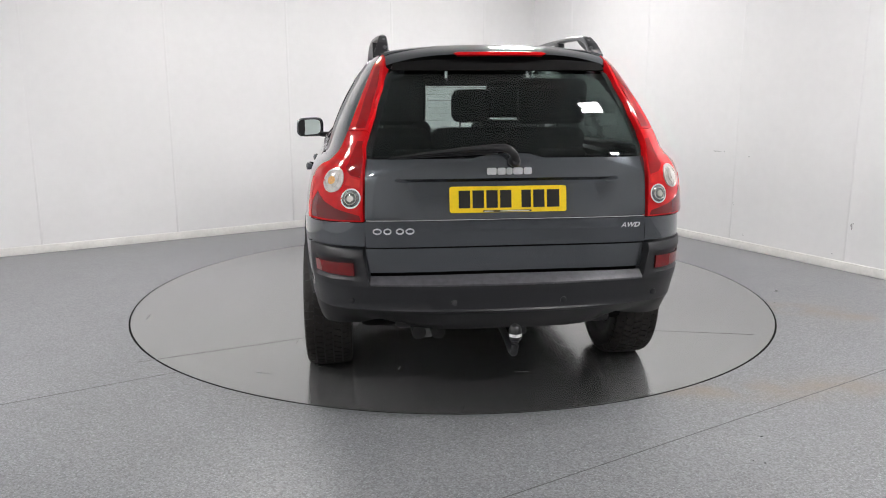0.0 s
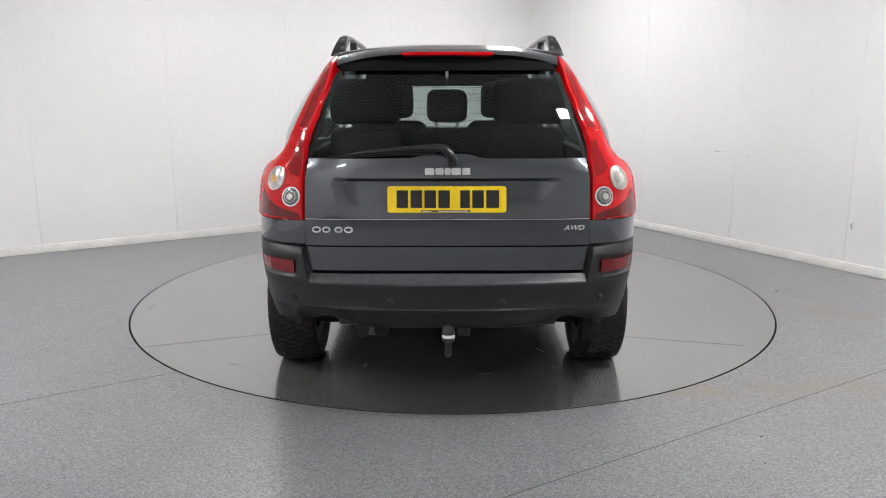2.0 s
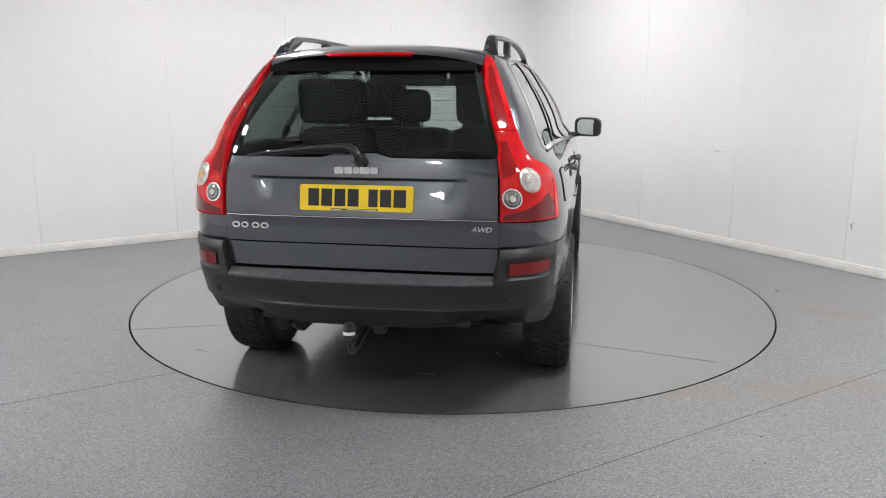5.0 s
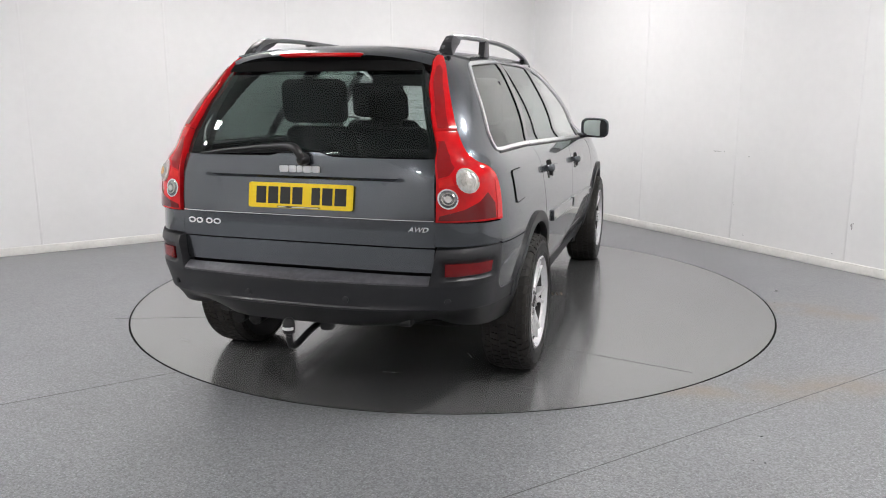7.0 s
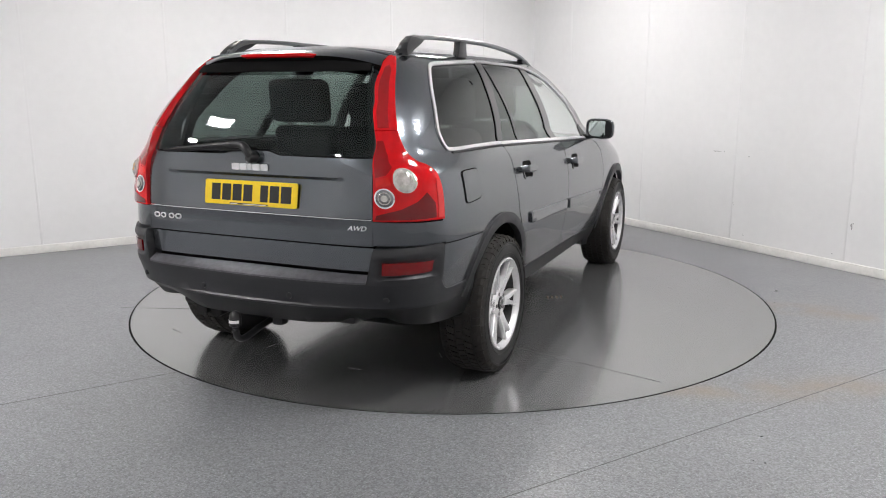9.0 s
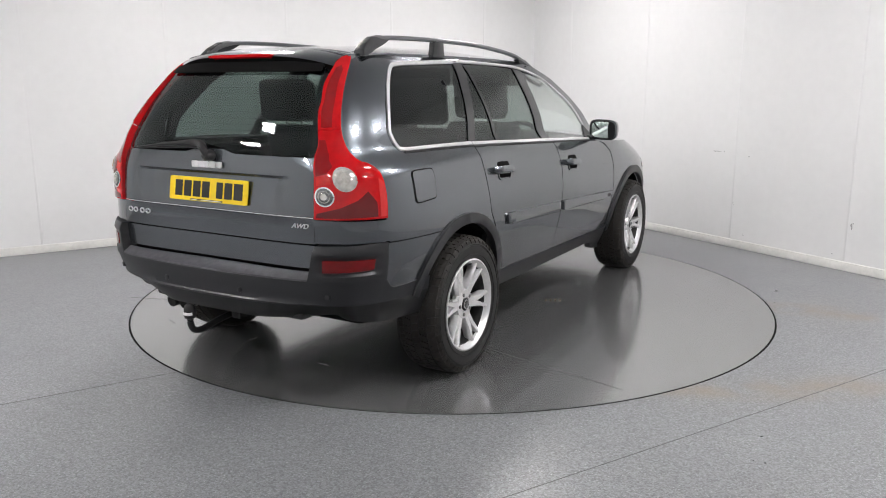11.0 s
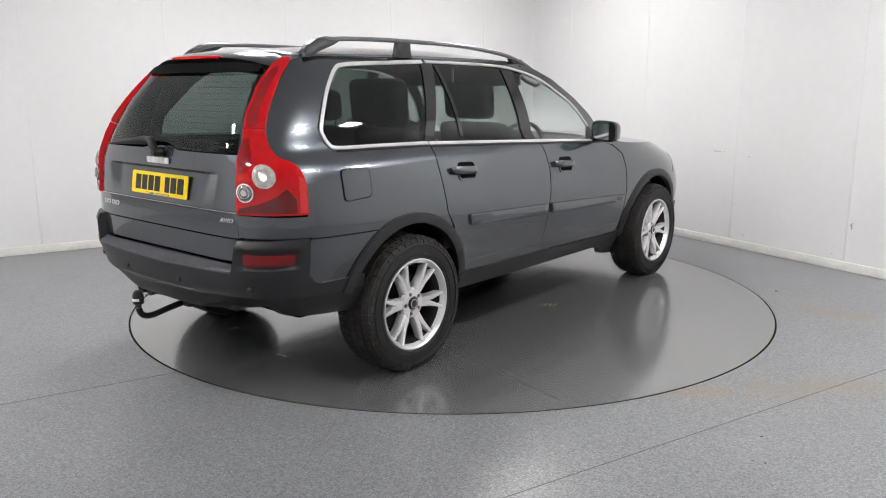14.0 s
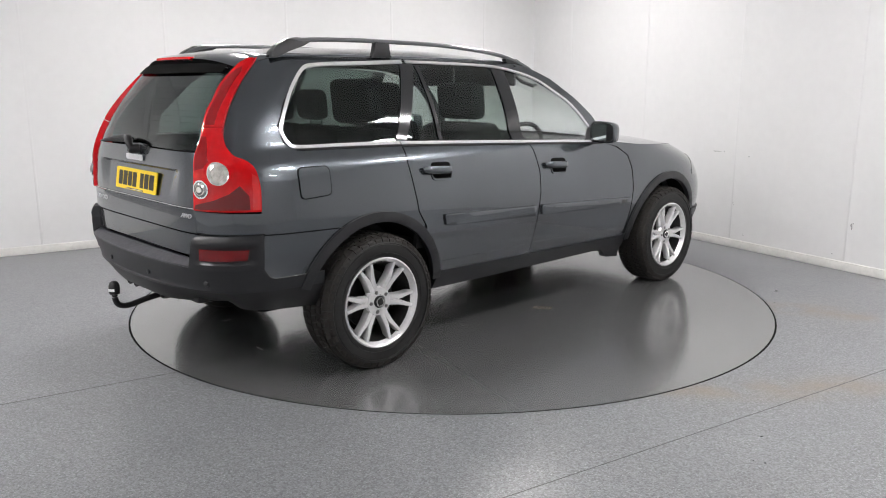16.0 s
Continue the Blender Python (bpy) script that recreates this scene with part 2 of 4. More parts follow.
def curve(table):
    """A smooth curve through (place, value) pairs that never swings past them."""
    xs, ys = [p[0] for p in table], [p[1] for p in table]
    n = len(xs)
    d = [(ys[i + 1] - ys[i]) / (xs[i + 1] - xs[i]) for i in range(n - 1)]
    m = [d[0]] + [0.0 if d[i - 1] * d[i] <= 0 else 2 * d[i - 1] * d[i] / (d[i - 1] + d[i]) for i in range(1, n - 1)] + [d[-1]]

    def at(v):
        if v <= xs[0]:
            return ys[0]
        if v >= xs[-1]:
            return ys[-1]
        i = 0
        while v > xs[i + 1]:
            i += 1
        h = xs[i + 1] - xs[i]
        t = (v - xs[i]) / h
        return ys[i] * (1 + 2 * t) * (1 - t) ** 2 + m[i] * h * t * (1 - t) ** 2 + ys[i + 1] * t * t * (3 - 2 * t) + m[i + 1] * h * t * t * (t - 1)
    return at


# the car's outline by height: half width, rear end, front end, and how square the corners are
half = curve([(.28, .80), (.36, .838), (.45, .866), (.6, .895), (.72, .912), (.85, .916), (.95, .909), (1.05, .895), (1.11, .880), (1.15, .856), (1.19, .82),
              (1.215, .80), (1.3, .772), (1.4, .727), (1.5, .67), (1.6, .603), (1.65, .55), (1.68, .50)])
rear = curve([(.3, -2.24), (.42, -2.31), (.7, -2.33), (.93, -2.33), (1.1, -2.32), (1.2, -2.305), (1.3, -2.265), (1.4, -2.21), (1.5, -2.14), (1.6, -2.055), (1.65, -2.0), (1.68, -1.95)])
front = curve([(.3, 2.22), (.5, 2.30), (.73, 2.30), (.9, 2.24), (1.0, 2.1), (1.06, 1.95), (1.2, 1.8)])
front_n = curve([(.6, 5.0), (.73, 4.5), (.9, 3.7), (1.0, 3.0), (1.06, 2.6)])
REAR0, FRONT0, REAR_N = -1.2, 0.9, 6.0


def side_y(x, z):
    """The right side's y at x and z."""
    b = half(z)
    if x < REAR0:
        k = min(1.0, (REAR0 - x) / (REAR0 - rear(z)))
        return -b * (1 - k ** REAR_N) ** (1 / REAR_N)
    if x > FRONT0:
        n = front_n(z)
        k = min(1.0, (x - FRONT0) / (front(z) - FRONT0))
        return -b * (1 - k ** n) ** (1 / n)
    return -b


def rear_x(y, z):
    k = min(1.0, abs(y) / half(z))
    return REAR0 - (REAR0 - rear(z)) * (1 - k ** REAR_N) ** (1 / REAR_N)
# ---- room ----


def build_room():
    T = 0.15
    up = Vector((0, 0, 1))
    walls = [("wall_north_west", room(-T, 0, 0), ALONG_L, -ALONG_R, LEN_L + 2 * T, WALL, "white painted panel wall with fine vertical joints"),
             ("wall_north_east", room(0, 0, 0), ALONG_R, -ALONG_L, LEN_R, WALL, "white painted panel wall with scuffs near the floor"),
             ("wall_south_east", room(-T, LEN_R, 0), ALONG_L, ALONG_R, LEN_L + 2 * T, BACK, "unseen plain grey wall, added to close the hall and bounce light"),
             ("wall_south_west", room(LEN_L, 0, 0), ALONG_R, ALONG_L, LEN_R, BACK, "unseen plain grey wall, added to close the hall and bounce light")]
    made = []
    for name, o, a, out, length, mat, label in walls:
        made.append(tagged(part(name, oriented_box(o, a, out, (length, T, HIGH)), mat), label, "wall", kind="structure"))
    tagged(part("ceiling", oriented_box(room(-T, -T, HIGH), ALONG_L, ALONG_R, (LEN_L + 2 * T, LEN_R + 2 * T, 0.1)), CEIL), "unseen plain white ceiling, its tone set for bounce light", "ceiling", kind="structure")
    # panel joints: narrow cover strips on the two white walls
    for wall, spots, inward, along in ((made[0], (0.75, 1.99, 3.21, 4.43, 5.65, 6.87, 8.09), ALONG_R, ALONG_L), (made[1], (0.72, 1.95, 3.15, 4.31, 5.5, 6.7), ALONG_L, ALONG_R)):
        for s in spots:
            p = CORNER + along * (s - 0.014) + inward * 0.0
            part("joint_strip", oriented_box(p, along, inward, (0.022, 0.0025, HIGH - 0.01), 0.001), WALL, wall)
    # skirting
    tagged(part("baseboard_west", oriented_box(room(0.014, 0, 0), ALONG_L, ALONG_R, (LEN_L - 0.02, 0.014, 0.075), 0.003), TRIM), "low white painted skirting", "skirting", kind="structure")
    tagged(part("baseboard_east", oriented_box(room(0, 0.014, 0), ALONG_R, ALONG_L, (LEN_R - 0.02, 0.014, 0.075), 0.003), TRIM), "low white painted skirting with dirt", "skirting", kind="structure")
    # scuffs on the east wall
    rnd = random.Random(4)
    for s, z, w, h in ((4.345, 0.385, 0.02, 0.03), (4.35, 0.36, 0.012, 0.03), (4.36, 0.40, 0.014, 0.012), (3.16, 0.42, 0.007, 0.014), (3.17, 0.40, 0.006, 0.01), (3.15, 0.37, 0.008, 0.012),
                       (2.93, 0.885, 0.10, 0.006), (2.91, 0.883, 0.012, 0.012), (3.02, 0.888, 0.012, 0.01), (3.3, 0.86, 0.014, 0.01), (3.3, 0.13, 0.01, 0.02), (4.2, 0.12, 0.02, 0.006)):
        p = CORNER + ALONG_R * s + Vector((0, 0, z))
        n = 9
        bm = bmesh.new()
        rim = []
        for k in range(n):
            a = 2 * math.pi * k / n
            q = rnd.uniform(0.35, 0.6)
            rim.append(bm.verts.new(p + ALONG_R * (math.cos(a) * w * q) + Vector((0, 0, math.sin(a) * h * q)) + ALONG_L * 0.0012))
        bm.faces.new(rim)
        part("scuff_mark", bm, SCUFF, made[1], "grey scuff mark")


def build_floor():
    N = 192
    a0, b0, a1, b1 = -0.3, -0.3, LEN_L + 0.4, LEN_R + 0.4
    bm = bmesh.new()
    inner, deep, outer = [], [], []
    for k in range(N):
        t = 2 * math.pi * k / N
        d = Vector((math.cos(t), math.sin(t), 0))
        o = -CORNER
        oa, ob, da, db = o.dot(ALONG_L), o.dot(ALONG_R), d.dot(ALONG_L), d.dot(ALONG_R)
        reach = min([((a1 if da > 0 else a0) - oa) / da if abs(da) > 1e-9 else 1e9, ((b1 if db > 0 else b0) - ob) / db if abs(db) > 1e-9 else 1e9])
        inner.append(bm.verts.new(d * (DISC + 0.010)))
        deep.append(bm.verts.new(d * (DISC + 0.010) - Vector((0, 0, 0.08))))
        outer.append(bm.verts.new(d * reach))
    for k in range(N):
        j = (k + 1) % N
        bm.faces.new((inner[k], outer[k], outer[j], inner[j]))
        bm.faces.new((deep[k], inner[k], inner[j], deep[j]))
    # the room's corners
    bmesh.ops.recalc_face_normals(bm, faces=bm.faces)
    for f in bm.faces:
        f.normal_update()
    flat = [f for f in bm.faces if abs(f.normal.z) > 0.9]
    if flat and flat[0].normal.z < 0:
        bmesh.ops.reverse_faces(bm, faces=bm.faces)
    floor = tagged(part("floor", bm, FLOOR, smooth=False), "grey speckled vinyl floor with faint welds and brown stains", "floor", kind="structure")
    bm = bmesh.new()
    bmesh.ops.create_cone(bm, cap_ends=True, segments=96, radius1=DISC + 0.3, radius2=DISC + 0.3, depth=0.02)
    bmesh.ops.translate(bm, verts=bm.verts, vec=(0, 0, -0.091))
    tagged(part("turntable_pit", bm, GAP), "black pit below the turntable", "pit", kind="structure")
    for (x0, y0), (x1, y1) in (((-1.47, -1.69), (-5.2, -4.06)), ((-0.5, -3.45), (4.15, -0.49))):
        a, b = Vector((x0, y0, 0)), Vector((x1, y1, 0))
        d = (b - a).normalized()
        part("weld_seam", oriented_box(a + Vector((0, 0, -0.004)), d, Vector((-d.y, d.x, 0)), ((b - a).length, 0.005, 0.0046)), SEAM, floor)


def build_grit():
    """A few dark specks of dirt on the floor."""
    for x, y, r in ((2.28, -0.30, 0.006), (1.36, -2.47, 0.007), (1.28, -2.72, 0.006), (1.24, -2.70, 0.004), (2.42, 0.02, 0.012)):
        bm = bmesh.new()
        bmesh.ops.create_icosphere(bm, subdivisions=1, radius=r)
        for v in bm.verts:
            v.co = Vector((x + v.co.x, y + v.co.y * 0.7, max(0.0, v.co.z * 0.4)))
        tagged(part("dirt_speck", bm, GAP), "tiny dark speck of dirt on the floor", "dirt", "specks of dirt")


def build_disc():
    disc = tagged(new("turntable"), "round vinyl-covered turntable flush with the floor, turning", "turntable")
    N = 192
    prof = [(DISC - 0.003, 0.0), (DISC - 0.005, -0.003), (DISC - 0.005, -0.07)]
    rings = [[(r * math.cos(2 * math.pi * k / N), r * math.sin(2 * math.pi * k / N), z) for k in range(N)] for r, z in prof]
    part("deck", loft(rings), DISC_VINYL, disc)
    # flat black ring added in the gap, in place of its shade
    seal = [(DISC - 0.005, -0.0035), (DISC + 0.0085, -0.0035), (DISC + 0.0085, -0.02), (DISC - 0.005, -0.02)]
    part("dark_gap_ring", loft([[(r * math.cos(2 * math.pi * k / N), r * math.sin(2 * math.pi * k / N), z) for k in range(N)] for r, z in seal], cap=False), GAP, disc, "black ring added to darken the gap round the deck")
    for p, d, length in (((-1.02, -0.82), 255.5, 0.93), ((-0.9, 0.8), 110, 1.2)):
        a = Vector((p[0], p[1], -0.004))
        t = Vector((math.cos(radians(d)), math.sin(radians(d)), 0))
        part("weld_seam", oriented_box(a, t, Vector((-t.y, t.x, 0)), (length, 0.005, 0.0046)), SEAM, disc)
    for i in range(4):
        a = Vector((0.10 + 0.016 * i, -0.72 - 0.03 * i, -0.002))
        t = Vector((math.cos(radians(20)), math.sin(radians(20)), 0))
        part("floor_mark", oriented_box(a, t, Vector((-t.y, t.x, 0)), (0.07, 0.010, 0.0026)), STAIN, disc, "faded brown floor mark")
    rnd = random.Random(11)
    for k in range(26):
        a, r = rnd.uniform(0, 2 * math.pi), DISC * math.sqrt(rnd.uniform(0.05, 0.9))
        t = rnd.uniform(0, math.pi)
        d = Vector((math.cos(t), math.sin(t), 0))
        part("scuff_mark", oriented_box(Vector((r * math.cos(a), r * math.sin(a), -0.003)), d, Vector((-d.y, d.x, 0)), (rnd.uniform(0.02, 0.11), rnd.uniform(0.003, 0.007), 0.0034)), SCUFF_FLOOR, disc, "faint scuff mark")
    return disc


SCUFF_FLOOR = material("floor_scuff", (0.165, 0.165, 0.165), 0.45, scale=50, vary=0.3)


STAIN = material("brown_mark", (0.17, 0.13, 0.09), 0.6, scale=80, vary=0.4)


def build_lights():
    """Flat light panels under the ceiling: two placed by reflections, the others added as fill."""
    first = tagged(new("ceiling_light"), "flat white rectangular light panel under the ceiling", "ceiling light", "hall lights")
    part("frame", box_bm((-0.25, -0.17, -0.035), (0.25, 0.17, 0.0), 0.004), TRIM, first)
    part("diffuser", box_bm((-0.22, -0.14, -0.041), (0.22, 0.14, -0.036)), PANEL_LIGHT, first)
    turn = math.degrees(math.atan2(ALONG_L.y, ALONG_L.x))
    for i, (a, b) in enumerate(LIGHT_SPOTS):
        p = room(a, b, HIGH)
        m = pose(p.x, p.y, p.z, 0, 0, turn)
        if i == 0:
            first.matrix_basis = m
        else:
            copy_thing(first, m)


# (7.3, 3.4) and (1.4, 5.7) follow glass reflections; the rest are added to balance brightness
LIGHT_SPOTS = [(1.6, 1.9), (4.3, 2.0), (8.5, 3.0), (7.3, 3.4), (1.4, 5.7), (3.2, 6.3), (2.87, 8.88), (8.45, 5.48), (9.4, 9.2)]

# ---- the car ----


def alpha_of(x, y, z):
    return math.degrees(math.atan2(abs(y) / half(z), (REAR0 - x) / (REAR0 - rear(z))))


def at_alpha(a, z, s):
    """The place round the rear corner at a degrees (0 dead astern, 90 abeam); s = -1 on the right."""
    t = radians(a)
    c, q = abs(math.cos(t)), abs(math.sin(t))
    r = (c ** REAR_N + q ** REAR_N) ** (-1 / REAR_N)
    return (REAR0 - (REAR0 - rear(z)) * r * math.cos(t), s * half(z) * r * math.sin(t), z)


def on_side(s):
    return lambda x, z: (x, s * abs(side_y(x, z)), z)


def on_corner(s):
    return lambda a, z: at_alpha(a, z, s)


def corner_poly(points):
    return [(alpha_of(*p), p[2]) for p in points]


def on_rear(y, z):
    return (rear_x(y, z), y, z)


def recessed(y, z):
    """The tailgate's skin, with the hollow round the plate."""
    d = 0.0
    w = 0.485 - 0.2 * max(0.0, 1.107 - z)
    if z < 1.112 and abs(y) < w + 0.02:
        d = min(1, max(0, (1.112 - z) / 0.012)) * min(1, max(0, (w + 0.02 - abs(y)) / 0.09)) * min(1, max(0.0, (z - 0.936) / 0.17))
    return (rear_x(y, z) + 0.026 * d, y, z)


def ring_poly(cx, cz, r0, r1, a0, a1, n=28):
    out = [(cx + r1 * math.cos(radians(a0 + (a1 - a0) * k / n)), cz + r1 * math.sin(radians(a0 + (a1 - a0) * k / n))) for k in range(n + 1)]
    return out + [(cx + r0 * math.cos(radians(a1 + (a0 - a1) * k / n)), cz + r0 * math.sin(radians(a1 + (a0 - a1) * k / n))) for k in range(n + 1)]


def strip_poly(line, w):
    """A band of width w along a plane line."""
    pts = [Vector(p) for p in line]
    a, b = [], []
    for i, p in enumerate(pts):
        d = (pts[min(i + 1, len(pts) - 1)] - pts[max(i - 1, 0)]).normalized()
        n = Vector((-d.y, d.x))
        a.append(tuple(p + n * (w / 2)))
        b.append(tuple(p - n * (w / 2)))
    return a + b[::-1]


WHEEL_X, WHEEL_Z = 1.4285, 0.365
QUARTER_GLASS = [(-1.846, 1.218), (-1.883, 1.262), (-1.878, 1.312), (-1.801, 1.431), (-1.733, 1.513), (-1.64, 1.588), (-1.58, 1.603), (-1.318, 1.616), (-0.985, 1.627), (-1.205, 1.205), (-1.568, 1.212)]
ARCH_R, ARCH_IN = 0.487, 0.436


def arch(cx, a0, a1, n=20, r=None):
    r = r or ARCH_R
    return [(cx + r * math.cos(radians(a0 + (a1 - a0) * k / n)), WHEEL_Z + r * math.sin(radians(a0 + (a1 - a0) * k / n))) for k in range(n + 1)]


def build_side(car, s):
    """All panels of one side; s = -1 on the right."""
    S = on_side(s)
    mk = lambda poly, th=0.012, lift=0.0, du=0.06, dv=0.03, edge=0.0: patch(poly, S, du, dv, th, lift, edge)
    # quarter panel with the rear pillar
    lamp_edge = [(p.x - 0.012, p.y) for p in spline([(-1.80, 1.672), (-1.873, 1.636), (-1.985, 1.54), (-2.097, 1.409), (-2.15, 1.303), (-2.165, 1.227), (-2.155, 1.178), (-2.12, 1.160), (-2.096, 1.138), (-2.086, 1.104), (-2.079, 1.026), (-2.080, 0.919)], 4)]
    quarter = [(-1.185, 1.186), (-1.55, 1.198), (-1.86, 1.204), (-1.905, 1.235), (-1.917, 1.314), (-1.847, 1.425), (-1.756, 1.525), (-1.66, 1.602), (-1.56, 1.623), (-1.3, 1.632), (-0.935, 1.648), (-0.935, 1.672), (-1.4, 1.674)]
    quarter += lamp_edge + [(-2.079, 0.812)] + arch(-WHEEL_X, 116, 48) + [(-1.092, 0.745), (-1.142, 0.826), (-1.171, 0.969), (-1.194, 1.092)]
    q = part("quarter_panel", mk(quarter, du=0.02, dv=0.02), PAINT, car)
    part("bumper_corner_panel", mk([(-2.084, 0.807), (-1.655, 0.797)] + arch(-WHEEL_X, 117, 161, 10) + [(-2.03, 0.578), (-2.08, 0.585), (-2.095, 0.66)], lift=-0.001), PAINT, car, "grey painted lower corner panel")
    # filler flap
    if s < 0:
        flap = [(-1.886, 1.113), (-1.711, 1.113), (-1.713, 0.976), (-1.886, 0.966)]
        grow = [(-1.890, 1.1175), (-1.707, 1.1175), (-1.709, 0.9715), (-1.890, 0.9615)]
        part("flap_gap", mk(rounded(grow, 0.03), 0.004, 0.004, 0.03, 0.03), GAP, q, "dark gap round the filler flap")
        part("filler_flap", mk(rounded(flap, 0.028), 0.004, 0.0055, 0.03, 0.03), PAINT, q)
    # doors
    rear_door = [(-1.177, 1.184), (-1.187, 1.092), (-1.163, 0.969), (-1.134, 0.826), (-1.075, 0.735)] + arch(-WHEEL_X, 44, 12, 8) + [(-0.945, 0.45), (-0.151, 0.440), (-0.128, 0.611), (-0.103, 0.83), (-0.108, 0.976), (-0.148, 1.115), (-0.168, 1.146)]
    front_door = [(-0.160, 1.146), (-0.140, 1.115), (-0.100, 0.976), (-0.095, 0.83), (-0.120, 0.611), (-0.143, 0.440), (0.905, 0.424), (0.944, 0.6), (0.944, 0.767), (0.915, 0.92), (0.87, 1.01), (0.745, 1.077), (0.60, 1.115)]
    for kind, poly, hx, hz, mould in (("rear_door", rear_door, -0.985, 1.042, [(-0.95, 0.789), (-0.15, 0.756), (-0.15, 0.69), (-0.935, 0.722)]),
                                      ("front_door", front_door, 0.055, 1.0, [(-0.095, 0.755), (0.925, 0.706), (0.888, 0.655), (-0.085, 0.69)])):
        d = part(kind, mk(poly), PAINT, car)
        part("moulding", mk(rounded(mould, 0.012, 3), 0.02, 0.014, edge=0.006), PAINT, d, "grey side moulding")
        if kind == "front_door":
            part("badge", mk(rounded([(0.80, 0.70), (0.87, 0.697), (0.855, 0.672), (0.80, 0.675)], 0.008), 0.006, 0.0165), STEEL, d, "small dull metal badge")
        # handle: cup as a flat black patch painted for its shade, grip and lock end
        cup = rounded([(hx - 0.045, hz + 0.046), (hx + 0.108, hz + 0.040), (hx + 0.104, hz - 0.050), (hx - 0.035, hz - 0.046)], 0.032, 6)
        part("handle_cup", mk(cup, 0.003, 0.0015, 0.03, 0.02), GAP, d, "flat black patch for the shade in the handle cup")
        lip = [tuple(p) for p in spline([(hx - 0.046, hz - 0.015), (hx - 0.036, hz - 0.044), (hx - 0.01, hz - 0.055), (hx + 0.08, hz - 0.058), (hx + 0.104, hz - 0.045), (hx + 0.110, hz - 0.015)], 5)]
        part("cup_lip", mk(strip_poly(lip, 0.007), 0.004, 0.005, 0.03, 0.02, 0.002), PAINT, d)
        y0 = side_y(hx, hz)
        rings = []
        for t in range(13):
            u = t / 12
            x = hx - 0.115 + 0.225 * u
            o = 0.008 + 0.030 * min(1, math.sin(math.pi * u) * 2.2)
            hgt = (0.021 + 0.002 * math.sin(math.pi * u)) * min(1.0, 0.55 + 4 * min(u, 1 - u))
            zc = hz + 0.004 - 0.012 * (u - 0.5)
            rings.append([(x, s * (-y0 + o + 0.011 * math.cos(2 * math.pi * k / 10)), zc + hgt * math.sin(2 * math.pi * k / 10)) for k in range(10)])
        part("handle", loft(rings), PAINT, d, "body-coloured pull handle")
        part("lower_strip", mk(strip_poly([(-0.93 if kind == "rear_door" else -0.13, 0.505), ((-0.165 if kind == "rear_door" else 0.905), 0.50 if kind == "rear_door" else 0.487)], 0.008), 0.004, 0.003), PAINT, d)
        lo, hi = (-1.12, -0.18) if kind == "rear_door" else (-0.1, 0.62)
        part("inner_trim", patch([(lo, 0.6), (hi, 0.6), (hi, 1.15), (lo, 1.15)], S, 0.2, 0.06, 0.03, -0.03), CABIN2, d)
    # wing
    wing = [(0.612, 1.112), (0.757, 1.082), (0.882, 1.013), (0.926, 0.92), (0.955, 0.767), (0.955, 0.6), (0.918, 0.43)] + arch(WHEEL_X, 172, 20) + [(2.0, 0.52), (2.2, 0.56), (2.2, 0.82), (2.08, 0.93), (1.9, 1.02), (1.6, 1.052), (1.0, 1.085), (0.7, 1.118)]
    w = part("front_wing", mk(wing), PAINT, car)
    part("headlamp", mk(rounded([(1.83, 0.80), (2.2, 0.76), (2.2, 0.93), (1.95, 0.955)], 0.04), 0.01, 0.002), LENS_GREY, car, "clear headlamp")
    bump = arch(WHEEL_X, 18, -10, 8) + [(1.92, 0.30), (2.21, 0.30), (2.25, 0.52), (2.0, 0.515)]
    part("front_bumper_side", mk(bump, 0.02, 0.012), PLASTIC, car, "dark plastic bumper end")
    # trims round the wheel openings
    for cx, a0, a1 in ((-WHEEL_X, 6, 162), (WHEEL_X, 20, 178)):
        part("arch_trim", mk(ring_poly(cx, WHEEL_Z, ARCH_IN, ARCH_R + 0.004, a0, a1, 40), 0.035, 0.014, 0.05, 0.05, 0.006), PLASTIC, car, "dark plastic wheel arch trim")
        n = 24
        rings = []
        for k in range(n + 1):
            t = radians(a0 + 4 + (a1 - a0 - 8) * k / n)
            rings.append([(cx + r * math.cos(t), s * y, WHEEL_Z + r * math.sin(t)) for r, y in ((0.445, 0.55), (0.445, 0.86), (0.455, 0.86), (0.455, 0.55))])
        part("arch_liner", loft(rings), GAP, car, "black wheel arch liner")
    # sill
    sill = [(-0.958, 0.452), (-0.15, 0.434), (0.905, 0.417), (0.955, 0.43), (0.935, 0.245), (0.80, 0.26), (0.72, 0.318), (0.60, 0.338), (-0.5, 0.338), (-0.975, 0.343), (-0.955, 0.42)]
    part("sill", mk(sill, 0.05, 0.004), PLASTIC, car, "dark plastic sill")
    # roof side and screen pillar
    cant = [(-0.925, 1.648), (-0.377, 1.636), (-0.113, 1.615), (0.14, 1.550), (0.30, 1.455), (0.415, 1.372), (0.54, 1.225), (0.585, 1.128), (0.74, 1.128), (0.60, 1.30), (0.47, 1.42), (0.30, 1.545), (0.12, 1.625), (-0.1, 1.662), (-0.4, 1.674), (-0.925, 1.676)]
    part("roof_side_panel", mk(cant), PAINT, car)
    # pillars and glass
    part("centre_pillar", mk([(-0.286, 1.168), (-0.242, 1.610), (-0.135, 1.598), (-0.176, 1.158)], 0.02, 0.002), PILLAR, car, "gloss black pillar cover")
    part("rear_pillar", mk([(-1.205, 1.204), (-0.985, 1.628), (-0.885, 1.630), (-1.134, 1.200)], 0.02, 0.002), PILLAR, car, "gloss black pillar cover")
